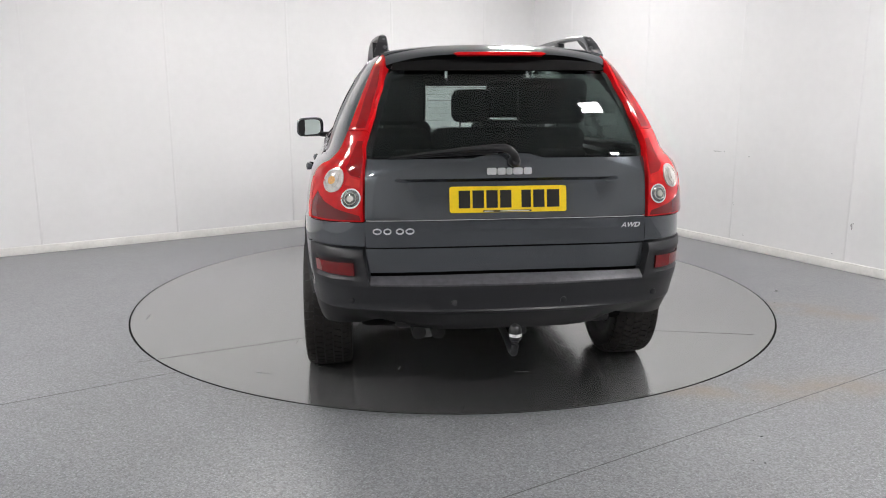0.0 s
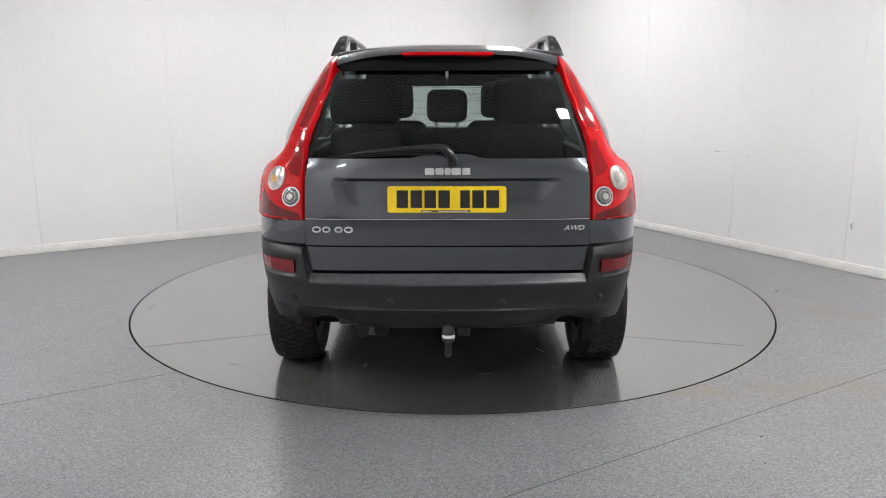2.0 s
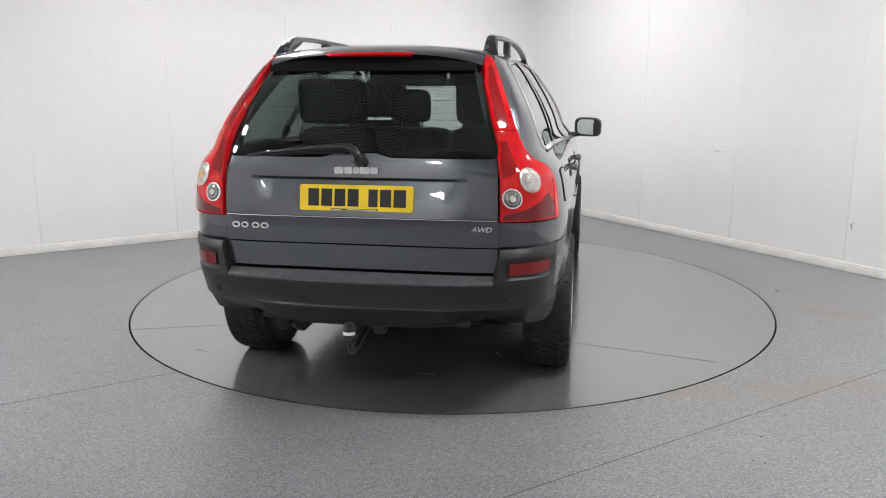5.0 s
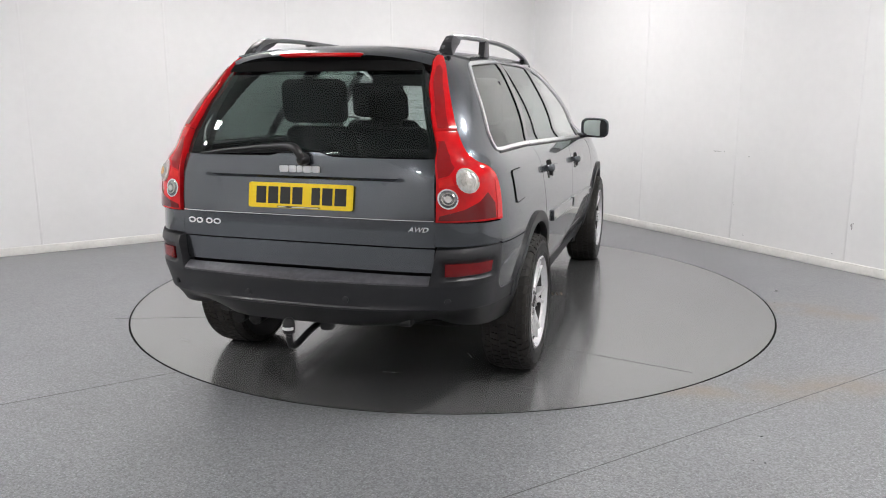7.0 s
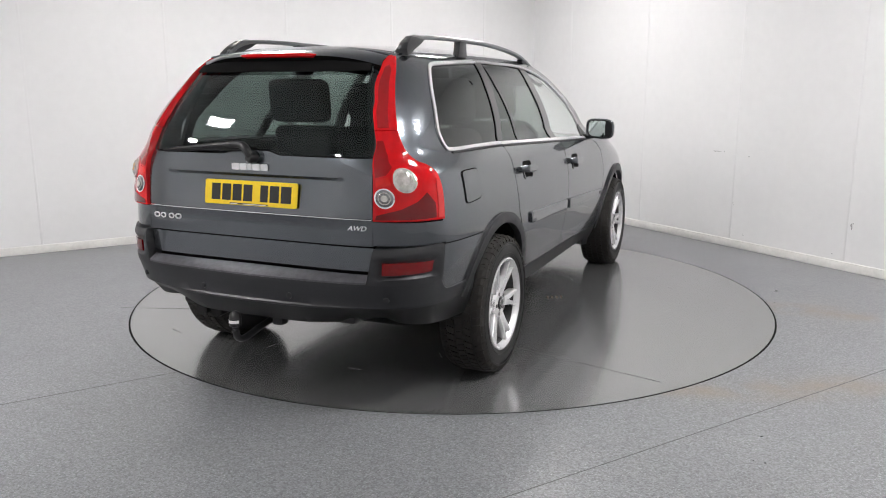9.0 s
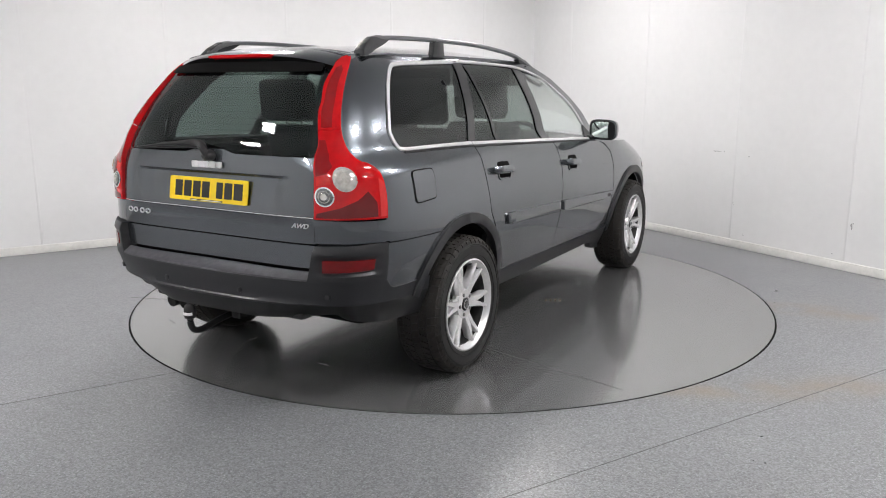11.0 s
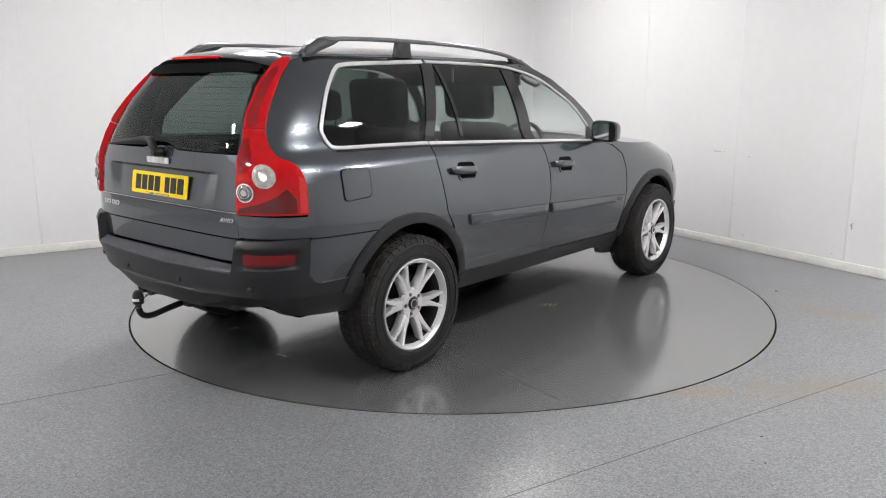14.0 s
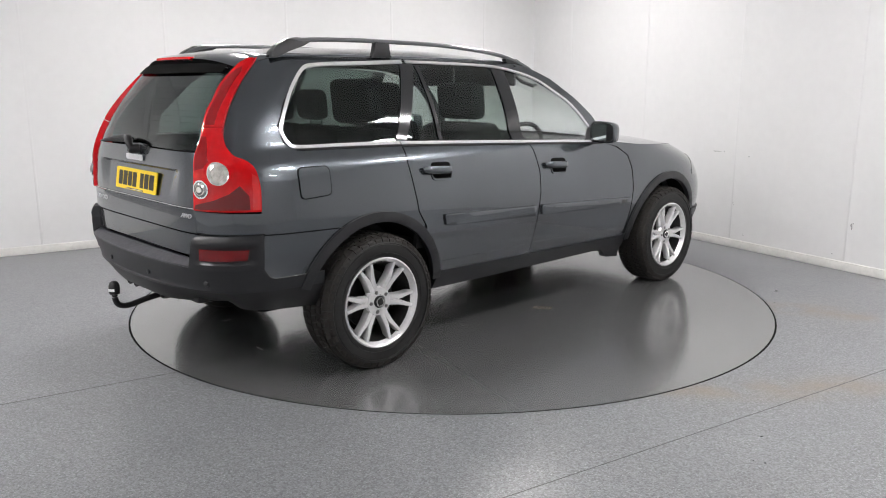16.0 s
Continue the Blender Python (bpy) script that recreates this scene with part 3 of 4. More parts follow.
    part("window_divider", mk([(-0.886, 1.193), (-0.880, 1.40), (-0.878, 1.62), (-0.850, 1.62), (-0.855, 1.40), (-0.860, 1.192)], 0.02, 0.001), PILLAR, car, "black window divider")
    part("mirror_sail", mk([(0.43, 1.15), (0.545, 1.225), (0.585, 1.128), (0.44, 1.135)], 0.02, 0.001), BLACK, car, "black mirror mount panel")
    part("quarter_window", mk(QUARTER_GLASS, 0.004, -0.004), GLASS_DARK, car, "dark tinted quarter glass").visible_shadow = False
    part("rear_door_window", mk([(-1.134, 1.201), (-0.885, 1.628), (-0.548, 1.629), (-0.242, 1.61), (-0.286, 1.168)], 0.004, -0.004), GLASS_DOOR, car, "dark tinted door glass").visible_shadow = False
    part("front_door_window", mk([(-0.176, 1.16), (-0.135, 1.597), (0.13, 1.545), (0.29, 1.452), (0.405, 1.37), (0.53, 1.225), (0.57, 1.132)], 0.004, -0.004), GLASS_CLEAR, car, "lightly green tinted door glass").visible_shadow = False
    # bright strips
    loop = [tuple(p) for p in spline([(-1.19, 1.199), (-1.568, 1.207), (-1.83, 1.211), (-1.878, 1.232), (-1.899, 1.275), (-1.896, 1.316), (-1.822, 1.432), (-1.748, 1.52), (-1.66, 1.593), (-1.57, 1.613), (-1.318, 1.625), (-0.96, 1.638)], 5)]
    part("window_strip", mk(strip_poly(loop, 0.016), 0.008, 0.006, 0.05, 0.05), STRIP, car, "bright chrome strip round the quarter glass")
    belt = [(-1.18, 1.197), (-0.434, 1.168), (0.2, 1.142), (0.60, 1.122)]
    part("belt_strip", mk(strip_poly(belt, 0.015), 0.008, 0.006), STRIP, car, "bright chrome belt strip")
    top = [tuple(p) for p in spline([(-0.925, 1.641), (-0.377, 1.631), (-0.113, 1.610), (0.135, 1.548), (0.295, 1.455), (0.41, 1.374), (0.54, 1.226)], 4)]
    part("drip_strip", mk(strip_poly(top, 0.012), 0.008, 0.005), STRIP, car, "bright chrome strip over the doors")
    part("belt_seal", mk(strip_poly([(-1.18, 1.1855), (-0.434, 1.1565), (0.2, 1.1305), (0.60, 1.1105)], 0.009), 0.006, 0.004), BLACK, car, "black rubber seal under the belt strip")
    part("quarter_seal", mk(strip_poly([(-1.19, 1.187), (-1.568, 1.194), (-1.84, 1.198)], 0.007), 0.006, 0.004), BLACK, car, "black rubber seal under the quarter strip")
    part("roof_seam", patch(strip_poly([(-1.80, 1.669), (-1.0, 1.668), (-0.4, 1.665)], 0.006), S, 0.06, 0.03, 0.004, 0.002), BLACK, car, "black roof joint strip")
    build_lamp(car, s)
    build_mirror(car, s)
    build_rail(car, s)


def build_lamp(car, s):
    """The tall tail lamp that climbs the rear pillar."""
    C = on_corner(s)
    inner = [(-1.985, -0.519, 1.605), (-2.079, -0.531, 1.513), (-2.14, -0.56, 1.43), (-2.183, -0.575, 1.383), (-2.225, -0.605, 1.302), (-2.255, -0.625, 1.231), (-2.29, -0.630, 1.13), (-2.305, -0.634, 0.930)]
    outer = [(-2.090, -0.868, 0.925), (-2.086, -0.86, 1.026), (-2.092, -0.84, 1.104), (-2.102, -0.813, 1.138), (-2.125, -0.789, 1.158), (-2.160, -0.759, 1.175), (-2.171, -0.711, 1.227), (-2.157, -0.674, 1.303), (-2.103, -0.638, 1.409), (-1.99, -0.583, 1.54), (-1.88, -0.529, 1.636)]
    ai = [Vector(p) for p in corner_poly(inner)]
    ao = [Vector(p) for p in corner_poly(outer)]
    split = 1.304

    si = [tuple(p) for p in spline(ai, 4)]
    so = [tuple(p) for p in spline(ao, 4)]

    def cross(line, z):
        for p, q in zip(line, line[1:]):
            if (p[1] - z) * (q[1] - z) <= 0 and p[1] != q[1]:
                k = (z - p[1]) / (q[1] - p[1])
                return (p[0] + k * (q[0] - p[0]), z)

    zl, zh = split - 0.0015, split + 0.0015
    low = [cross(si, zl)] + [p for p in si if p[1] < zl] + [p for p in so if p[1] < zl] + [cross(so, zl)]
    high = [cross(so, zh)] + [p for p in so if p[1] > zh] + [(alpha_of(-1.868, -0.525, 1.645), 1.648), (alpha_of(-1.925, -0.51, 1.630), 1.632)] + [p for p in si if p[1] > zh] + [cross(si, zh)]
    crown = lambda v, more=0.0: 0.013 + more + 0.013 * math.exp(-((v - 1.27) / 0.17) ** 2)
    lamp = part("tail_lamp", patch(low, C, 2.0, 0.02, 0.045, lambda u, v: crown(v), 0.005), LAMP_RED, car, "tall red tail lamp with two round lenses")
    part("upper_lens", patch(high, C, 2.0, 0.02, 0.045, lambda u, v: crown(v), 0.005), LAMP_RED, lamp)
    # darker inset of the upper and lower lens

    def across(shape):
        """Places on the lamp by the share of its width at each height."""
        out = []
        for (f, z), (f1, z1) in zip(shape, shape[1:] + shape[:1]):
            for k in range(6):
                g, h = f + (f1 - f) * k / 6, z + (z1 - z) * k / 6
                lo, hi = cross(si, h), cross(so, h)
                out.append((lo[0] + g * (hi[0] - lo[0]), h))
        return out

    for kind, m, rise, label, shape in (
            ("upper_inset", LAMP_MID, 0.0022, "deep red lens inset", [(0.14, 1.315), (0.16, 1.45), (0.24, 1.58), (0.50, 1.592), (0.68, 1.57), (0.66, 1.45), (0.62, 1.315)]),
            ("lower_inset", LAMP_DEEP, 0.0022, "dark red lens inset", [(0.03, 0.936), (0.86, 0.936), (0.85, 1.0), (0.74, 1.048), (0.60, 1.012), (0.38, 0.982), (0.05, 0.956)]),
            ("prism_inset", LAMP_MID, 0.0018, "deep red prism inset", [(0.04, 1.262), (0.28, 1.262), (0.40, 1.20), (0.34, 1.155), (0.20, 1.125), (0.03, 1.115)]),
            ("prism_block", LAMP_BRIGHT, 0.0018, "bright red prism block", [(0.03, 1.108), (0.22, 1.118), (0.26, 1.085), (0.04, 1.075)]),
            ("side_rim", LAMP_RIM, 0.0020, "paler red outer rim", [(0.89, 0.935), (0.985, 0.935), (0.985, 1.085), (0.93, 1.10), (0.90, 1.06)])):
        part(kind, patch(across(shape), C, 1.0, 0.012, 0.006, lambda u, v, r=rise: crown(v, r)), m, lamp, label)
    for (x, y, z), r, m, kind in (((-2.232, -0.748, 1.100), 0.047, LENS, "reversing_lens"), ((-2.283, -0.680, 1.029), 0.040, LENS_GREY, "indicator_lens")):
        a = alpha_of(x, y, z)
        p, q = Vector(at_alpha(a, z, s)), Vector(at_alpha(a + 1, z, s))
        per = (q - p).length
        n = 28
        disc_poly = [(a + r / per * math.cos(2 * math.pi * k / n), z + r * math.sin(2 * math.pi * k / n)) for k in range(n)]

        def dome(u, v, a=a, z=z, per=per, r=r):
            d = ((u - a) * per / r) ** 2 + ((v - z) / r) ** 2
            return crown(z, 0.003) + 0.012 * max(0.0, 1 - d)
        lens = part(kind, patch(disc_poly, C, 0.8, 0.01, 0.012, dome), m, lamp, "round clear lens")
        part("lens_ring", patch(ring_of(a, z, r, per), C, 1.0, 0.02, 0.006, lambda u, v: crown(z, 0.0065)), CHROME if kind == "indicator_lens" else LENS, lens)
        for q in (-0.55, -0.2, 0.15, 0.5) if kind == "reversing_lens" else ():
            hgt = r * math.sqrt(1 - q * q) * 0.8
            rib = [(a + (q * r - 0.0022) / per, z - hgt), (a + (q * r + 0.0022) / per, z - hgt), (a + (q * r + 0.0022) / per, z + hgt), (a + (q * r - 0.0022) / per, z + hgt)]
            part("lens_rib", patch(rib, C, 0.8, 0.01, 0.004, lambda u, v: dome(u, v) + 0.0012), LENS, lens)
        for q in (0.62,):
            part("lens_facet_ring", patch(ring_of(a, z, r * q, per, 0.0014), C, 0.8, 0.01, 0.003, lambda u, v: dome(u, v) + 0.003), LENS, lens)
        core = [(a + 0.35 * r / per * math.cos(2 * math.pi * k / 16), z + 0.35 * r * math.sin(2 * math.pi * k / 16)) for k in range(16)]
        part("bulb_core", patch(core, C, 0.8, 0.01, 0.004, crown(z, 0.0160)), AMBER if (kind == "reversing_lens" and s > 0) else LENS, lens)


def ring_of(a, z, r, per, w=0.003):
    n = 28
    out = [(a + (r + w) / per * math.cos(1.97 * math.pi * k / n), z + (r + w) * math.sin(1.97 * math.pi * k / n)) for k in range(n + 1)]
    return out + [(a + (r - w) / per * math.cos(1.97 * math.pi * k / n), z + (r - w) * math.sin(1.97 * math.pi * k / n)) for k in range(n, -1, -1)]


def build_mirror(car, s):
    rings = []
    for t, (x, sc) in enumerate(((0.43, 0.93), (0.434, 1.0), (0.455, 1.01), (0.49, 0.95), (0.515, 0.80), (0.532, 0.55), (0.54, 0.25))):
        ring = []
        for k in range(28):
            a = 2 * math.pi * k / 28
            c, q = math.cos(a), math.sin(a)
            r = (abs(c) ** 4 + abs(q) ** 4) ** -0.25
            ring.append((x, s * (0.990 + 0.100 * sc * r * c), 1.197 + 0.071 * sc * r * q - 0.004 * c))
        rings.append(ring)
    m = part("door_mirror", loft(rings), PAINT, car, "grey door mirror housing")
    ring2 = []
    for x, sc in ((0.434, 0.90), (0.426, 0.88)):
        ring2.append([(x, s * (0.990 + 0.100 * sc * math.cos(a) * (abs(math.cos(a)) ** 4 + math.sin(a) ** 4) ** -0.25), 1.197 + 0.071 * sc * math.sin(a) * (abs(math.cos(a)) ** 4 + math.sin(a) ** 4) ** -0.25 - 0.004 * math.cos(a)) for a in [2 * math.pi * k / 28 for k in range(28)]])
    part("surround", loft(ring2), BLACK, m)
    ring3 = []
    for x, sc in ((0.426, 0.80), (0.4235, 0.79)):
        ring3.append([(x + 0.06 * 0.115 * sc * math.cos(a), s * (0.990 + 0.100 * sc * math.cos(a) * (abs(math.cos(a)) ** 4 + math.sin(a) ** 4) ** -0.25), 1.197 + 0.071 * sc * math.sin(a) * (abs(math.cos(a)) ** 4 + math.sin(a) ** 4) ** -0.25 - 0.004 * math.cos(a)) for a in [2 * math.pi * k / 28 for k in range(28)]])
    part("mirror_glass", loft(ring3), MIRROR, m, "mirror glass")
    part("mirror_arm", tube([(0.50, s * 0.84, 1.135), (0.50, s * 0.90, 1.138), (0.50, s * 0.95, 1.15)], [0.032, 0.028, 0.03], 12, 0.7), BLACK, m)


def build_rail(car, s):
    y = lambda x: 0.508 + 0.028 * min(1, max(0, (x + 1.85) / 0.9))
    line = [(-1.80, 1.668), (-1.775, 1.690), (-1.71, 1.727), (-1.60, 1.748), (-1.35, 1.757), (-1.05, 1.757), (-0.60, 1.748), (-0.17, 1.713), (0.02, 1.676), (0.14, 1.640), (0.2, 1.615)]
    pts = spline([(x, s * y(x), z) for x, z in line], 4)
    rings = []
    for i, p in enumerate(pts):
        rr = []
        u = i / (len(pts) - 1)
        h = 0.012 + (0.006 if u < 0.3 else 0)
        for k in range(12):
            a = 2 * math.pi * k / 12
            c, q = math.cos(a), math.sin(a)
            r = (abs(c) ** 3 + abs(q) ** 3) ** (-1 / 3)
            rr.append((p.x, p.y + 0.019 * r * c, p.z - 0.006 + h * r * q))
        rings.append(rr)
    rail = part("roof_rail", loft(rings), RAILSIL, car, "satin grey roof rail")
    for name, prof in (("rear_foot", [(-1.815, -1.775, 1.648), (-1.80, -1.70, 1.680), (-1.765, -1.60, 1.712), (-1.70, -1.53, 1.745)]), ("middle_foot", [(-1.155, -1.015, 1.66), (-1.14, -1.025, 1.70), (-1.13, -1.03, 1.752)]), ("front_foot", [(0.0, 0.24, 1.595), (-0.02, 0.17, 1.63), (-0.06, 0.06, 1.675)])):
        rings = []
        for i, (x0, x1, z) in enumerate(prof):
            low = max(0.0, 1 - i / (len(prof) - 1)) if name == "rear_foot" else 0.0
            w = 0.018 + 0.017 * low
            yy = y((x0 + x1) / 2) + 0.022 * low
            rings.append([(x0, s * (yy - w), z), (x1, s * (yy - w * 0.8), z), (x1, s * (yy + w * 0.8), z), (x0, s * (yy + w), z)])
        bm = loft(rings)
        bmesh.ops.bevel(bm, geom=bm.edges[:], offset=0.004, segments=2, profile=0.5, affect="EDGES")
        part(name, bm, PLASTIC, rail, "dark plastic rail foot")


roof_mid = curve([(-2.0, 1.672), (-1.9, 1.690), (-1.6, 1.712), (-1.2, 1.727), (-0.7, 1.73), (-0.3, 1.715), (0.0, 1.685), (0.2, 1.64)])
roof_edge = curve([(-2.0, 1.640), (-1.9, 1.655), (-1.6, 1.668), (-1.0, 1.672), (-0.4, 1.668), (-0.1, 1.655), (0.2, 1.60)])


def roof_z(x, y):
    k = min(1.0, abs(y) / 0.535)
    return roof_edge(x) + (roof_mid(x) - roof_edge(x)) * (1 - k ** 2.6)


def sheet(xs, ys, fz, thick):
    bm = bmesh.new()
    top = [[bm.verts.new((x, y, fz(x, y))) for y in ys] for x in xs]
    for i in range(len(xs) - 1):
        for j in range(len(ys) - 1):
            bm.faces.new((top[i][j], top[i + 1][j], top[i + 1][j + 1], top[i][j + 1]))
    made = bmesh.ops.extrude_face_region(bm, geom=bm.faces[:])
    for v in made["geom"]:
        if isinstance(v, bmesh.types.BMVert):
            v.co.z -= thick
    bmesh.ops.recalc_face_normals(bm, faces=bm.faces)
    return bm


def build_top(car):
    ys = [-0.535 + 1.07 * j / 32 for j in range(33)]
    part("roof", sheet([-1.90 + 2.06 * i / 40 for i in range(41)], ys, roof_z, 0.03), PAINT, car)
    part("headlining", sheet([-1.85 + 1.95 * i / 12 for i in range(13)], ys[1:-1:3], lambda x, y: roof_z(x, y) - 0.045, 0.01), CABIN2, car)
    # bonnet
    bz = curve([(0.7, 1.15), (0.95, 1.15), (1.38, 1.125), (1.71, 1.075), (2.0, 1.01), (2.16, 0.95), (2.26, 0.86)])

    edge_z = curve([(0.7, 1.118), (1.0, 1.085), (1.6, 1.052), (1.9, 1.02), (2.08, 0.93), (2.2, 0.82), (2.26, 0.74)])
    bm = bmesh.new()
    xs = [0.78 + 1.42 * i / 30 for i in range(31)]
    grid = []
    for x in xs:
        ze = edge_z(x)
        w = abs(side_y(x, ze)) + 0.003
        row = []
        for j in range(29):
            k = j / 14 - 1
            row.append(bm.verts.new((x, w * k, ze + (max(bz(x), ze) - ze) * (1 - abs(k) ** 3.0))))
        grid.append(row)
    for i in range(30):
        for j in range(28):
            bm.faces.new((grid[i][j], grid[i + 1][j], grid[i + 1][j + 1], grid[i][j + 1]))
    bmesh.ops.recalc_face_normals(bm, faces=bm.faces)
    part("bonnet", bm, PAINT, car)
    # windscreen
    rings = []
    for k in range(13):
        t = k / 12
        x, z, w = 0.10 + 0.86 * t, 1.655 - 0.50 * t - 0.04 * math.sin(math.pi * t) * -1, 0.53 + 0.27 * t
        outer = [(x - 0.16 * abs(j / 8) ** 2.2, w * j / 8, z - 0.012 * abs(j / 8) ** 2) for j in range(-8, 9)]
        rings.append(outer + [(p[0] - 0.003, p[1], p[2] - 0.004) for p in outer[::-1]])
    part("windscreen", loft(rings), GLASS_CLEAR, car, "clear windscreen").visible_shadow = False
    # front face, unseen but closed
    rings = []
    for z, x in ((0.28, 2.18), (0.4, 2.27), (0.55, 2.29), (0.7, 2.28), (0.82, 2.26)):
        rings.append([(x - 0.75 * abs(j / 8) ** 4, 0.80 * j / 8, z) for j in range(-8, 9)])
    part("front_bumper", loft(rings, close_ring=False), PLASTIC, car)
    # spoiler over the rear glass
    rings = []
    N = 36
    for j in range(N + 1):
        y = -0.515 + 1.03 * j / N
        k = abs(y) / 0.515
        ze = 1.652 - 0.050 * k ** 3.5
        xe = -2.075 + 0.085 * k ** 2.6
        x0 = -1.86
        z0 = roof_z(x0, y) + 0.003
        prof = [(x0, z0), ((x0 * 2 + xe) / 3, z0 * 0.62 + ze * 0.38 + 0.006), ((x0 + 2 * xe) / 3 - 0.02, z0 * 0.3 + ze * 0.7 + 0.006), (xe + 0.008, ze + 0.003), (xe, ze - 0.004), (xe + 0.006, ze - 0.012), (xe + 0.05, ze - 0.035), (-1.985 + 0.02 * k, ze - 0.075), (-1.93, ze - 0.07), (-1.86, z0 - 0.03)]
        rings.append([(x, y, z) for x, z in prof])
    sp = part("roof_spoiler", loft(rings), PAINT, car, "grey roof spoiler with a black underside")
    sp.data.materials.append(GAP)
    for p in sp.data.polygons:
        if p.normal.z < -0.15:
            p.material_index = 1
    rings = []
    for j in range(25):
        y = -0.212 + 0.424 * j / 24
        k = abs(y) / 0.515
        ze, xe = 1.652 - 0.050 * k ** 3.5, -2.075 + 0.085 * k ** 2.6
        fade = min(1, (0.212 - abs(y)) / 0.02 + 0.25)
        rings.append([(xe + 0.03, y, ze + 0.004 + 0.006 * fade), (xe - 0.006, y, ze + 0.001 + 0.004 * fade), (xe - 0.008, y, ze - 0.008 * fade), (xe + 0.01, y, ze - 0.014 * fade)])
    part("high_brake_light", loft(rings), LAMP_RED, sp, "red high brake light strip")
    part("spoiler_underside", patch([(-0.49, 1.568), (0.49, 1.568), (0.48, 1.60), (0.3, 1.615), (-0.3, 1.615), (-0.48, 1.60)], on_rear, 0.06, 0.02, 0.006, 0.012), GAP, sp)


def build_rear(car):
    R = on_rear
    gate = part("tailgate", patch([(-0.630, 0.937), (0.630, 0.937), (0.624, 1.196), (0.16, 1.198), (0.13, 1.205), (0.09, 1.217), (-0.09, 1.217), (-0.13, 1.205), (-0.16, 1.198), (-0.622, 1.196)], recessed, 0.0125, 0.008, 0.012), PAINT, car, "grey tailgate with a hollow for the plate")
    part("lower_gate", patch([(-0.630, 0.815), (0.630, 0.815), (0.630, 0.929), (-0.630, 0.929)], R, 0.05, 0.02, 0.012, lambda u, v: 0.010 * max(0.0, (v - 0.90) / 0.03) if abs(u) < 0.47 else 0.010 * max(0.0, (v - 0.90) / 0.03) * max(0.0, 1 - (abs(u) - 0.47) / 0.1)), PAINT, gate)
    part("drop_gate", patch([(-0.622, 0.702), (0.622, 0.702), (0.630, 0.808), (-0.630, 0.808)], R, 0.05, 0.03, 0.012, -0.002), PAINT, gate, "grey drop-down lower gate")
    # black backing sheet added so the gaps between the gate's panels look shaded
    part("gate_shadow_gap", patch([(-0.640, 0.60), (0.640, 0.60), (0.640, 1.19), (-0.640, 1.19)], R, 0.05, 0.05, 0.01, -0.05), GAP, gate, "black sheet that gives the shade in the gate's gaps")
    part("split_strip", patch([(-0.626, 0.931), (0.626, 0.931), (0.626, 0.935), (-0.626, 0.935)], R, 0.05, 0.05, 0.004, 0.001), CHROME, gate, "thin bright strip under the plate hollow")
    part("rear_glass", patch([(-0.615, 1.203), (-0.60, 1.302), (-0.555, 1.436), (-0.503, 1.56), (-0.49, 1.60), (0.49, 1.60), (0.503, 1.56), (0.555, 1.436), (0.60, 1.302), (0.615, 1.203), (0.16, 1.205), (0.13, 1.212), (0.09, 1.224), (-0.09, 1.224), (-0.13, 1.212), (-0.16, 1.205)], R, 0.05, 0.02, 0.005, -0.002), GLASS_REAR, gate, "dark tinted rear glass").visible_shadow = False
    for k in range(11):
        z = 1.25 + 0.028 * k
        w = 0.585 - 0.28 * (z - 1.25)
        part("heater_line", patch([(-w, z), (w, z), (w, z + 0.0012), (-w, z + 0.0012)], R, 0.06, 0.05, 0.001, -0.0085), CABIN2, gate, "thin heater line behind the glass")
    for s in (-1, 1):
        band = [(s * 0.637, 1.198), (s * 0.618, 1.302), (s * 0.568, 1.436), (s * 0.515, 1.57), (s * 0.488, 1.57), (s * 0.53, 1.436), (s * 0.575, 1.302), (s * 0.60, 1.2)]
        part("glass_edge", patch(band, R, 0.03, 0.03, 0.004, -0.008), BLACK, gate, "black edge of the rear glass")
    # plate with plain bars for its characters
    tilt = lambda z: -2.322 - 0.16 * (1.02 - z)
    plate = part("number_plate", prism_on(rounded([(-0.258, 0.964), (0.262, 0.964), (0.262, 1.077), (-0.258, 1.077)], 0.012), tilt, 0.005), PLATE_Y, gate, "yellow number plate with black characters")
    y = 0.222
    for w in (0.05, 0.05, 0.05, 0.05, None, 0.042, 0.05, 0.056):
        if w is None:
            y -= 0.034
            continue
        part("character_bar", prism_on([(y - w, 0.984), (y, 0.984), (y, 1.060), (y - w, 1.060)], lambda z: tilt(z) - 0.0052, 0.001), PLATE_K, plate, "black character bar")
        y -= w + 0.011
    part("dealer_strip", prism_on([(-0.10, 0.9665), (0.115, 0.9665), (0.115, 0.974), (-0.10, 0.974)], lambda z: tilt(z) - 0.0052, 0.001), PLATE_K, plate, "tiny dark print strip")
    for y0, y1 in ((0.07, 0.11), (-0.09, 0.04)):
        part("print_bar", prism_on([(y0, 0.9685), (y1, 0.9685), (y1, 0.9715), (y0, 0.9715)], lambda z: tilt(z) - 0.0064, 0.001), WHITE, plate)
    for yy in (0.235, -0.232):
        part("plate_screw", prism_on([(yy + 0.006 * math.cos(k * math.pi / 4), 1.022 + 0.006 * math.sin(k * math.pi / 4)) for k in range(8)], lambda z: tilt(z) - 0.0052, 0.002), PLATE_Y, plate)
    # maker's mark and model mark as plain shapes, drive mark as letters
    y = 0.098
    for w in (0.042, 0.036, 0.026, 0.042, 0.036):
        part("maker_mark", prism_on(rounded([(y - w, 1.128), (y, 1.128), (y, 1.158), (y - w, 1.158)], 0.008, 3), lambda z: -2.322, 0.006), MARK, gate, "bright maker's mark")
        y -= w + 0.004
    y = 0.598
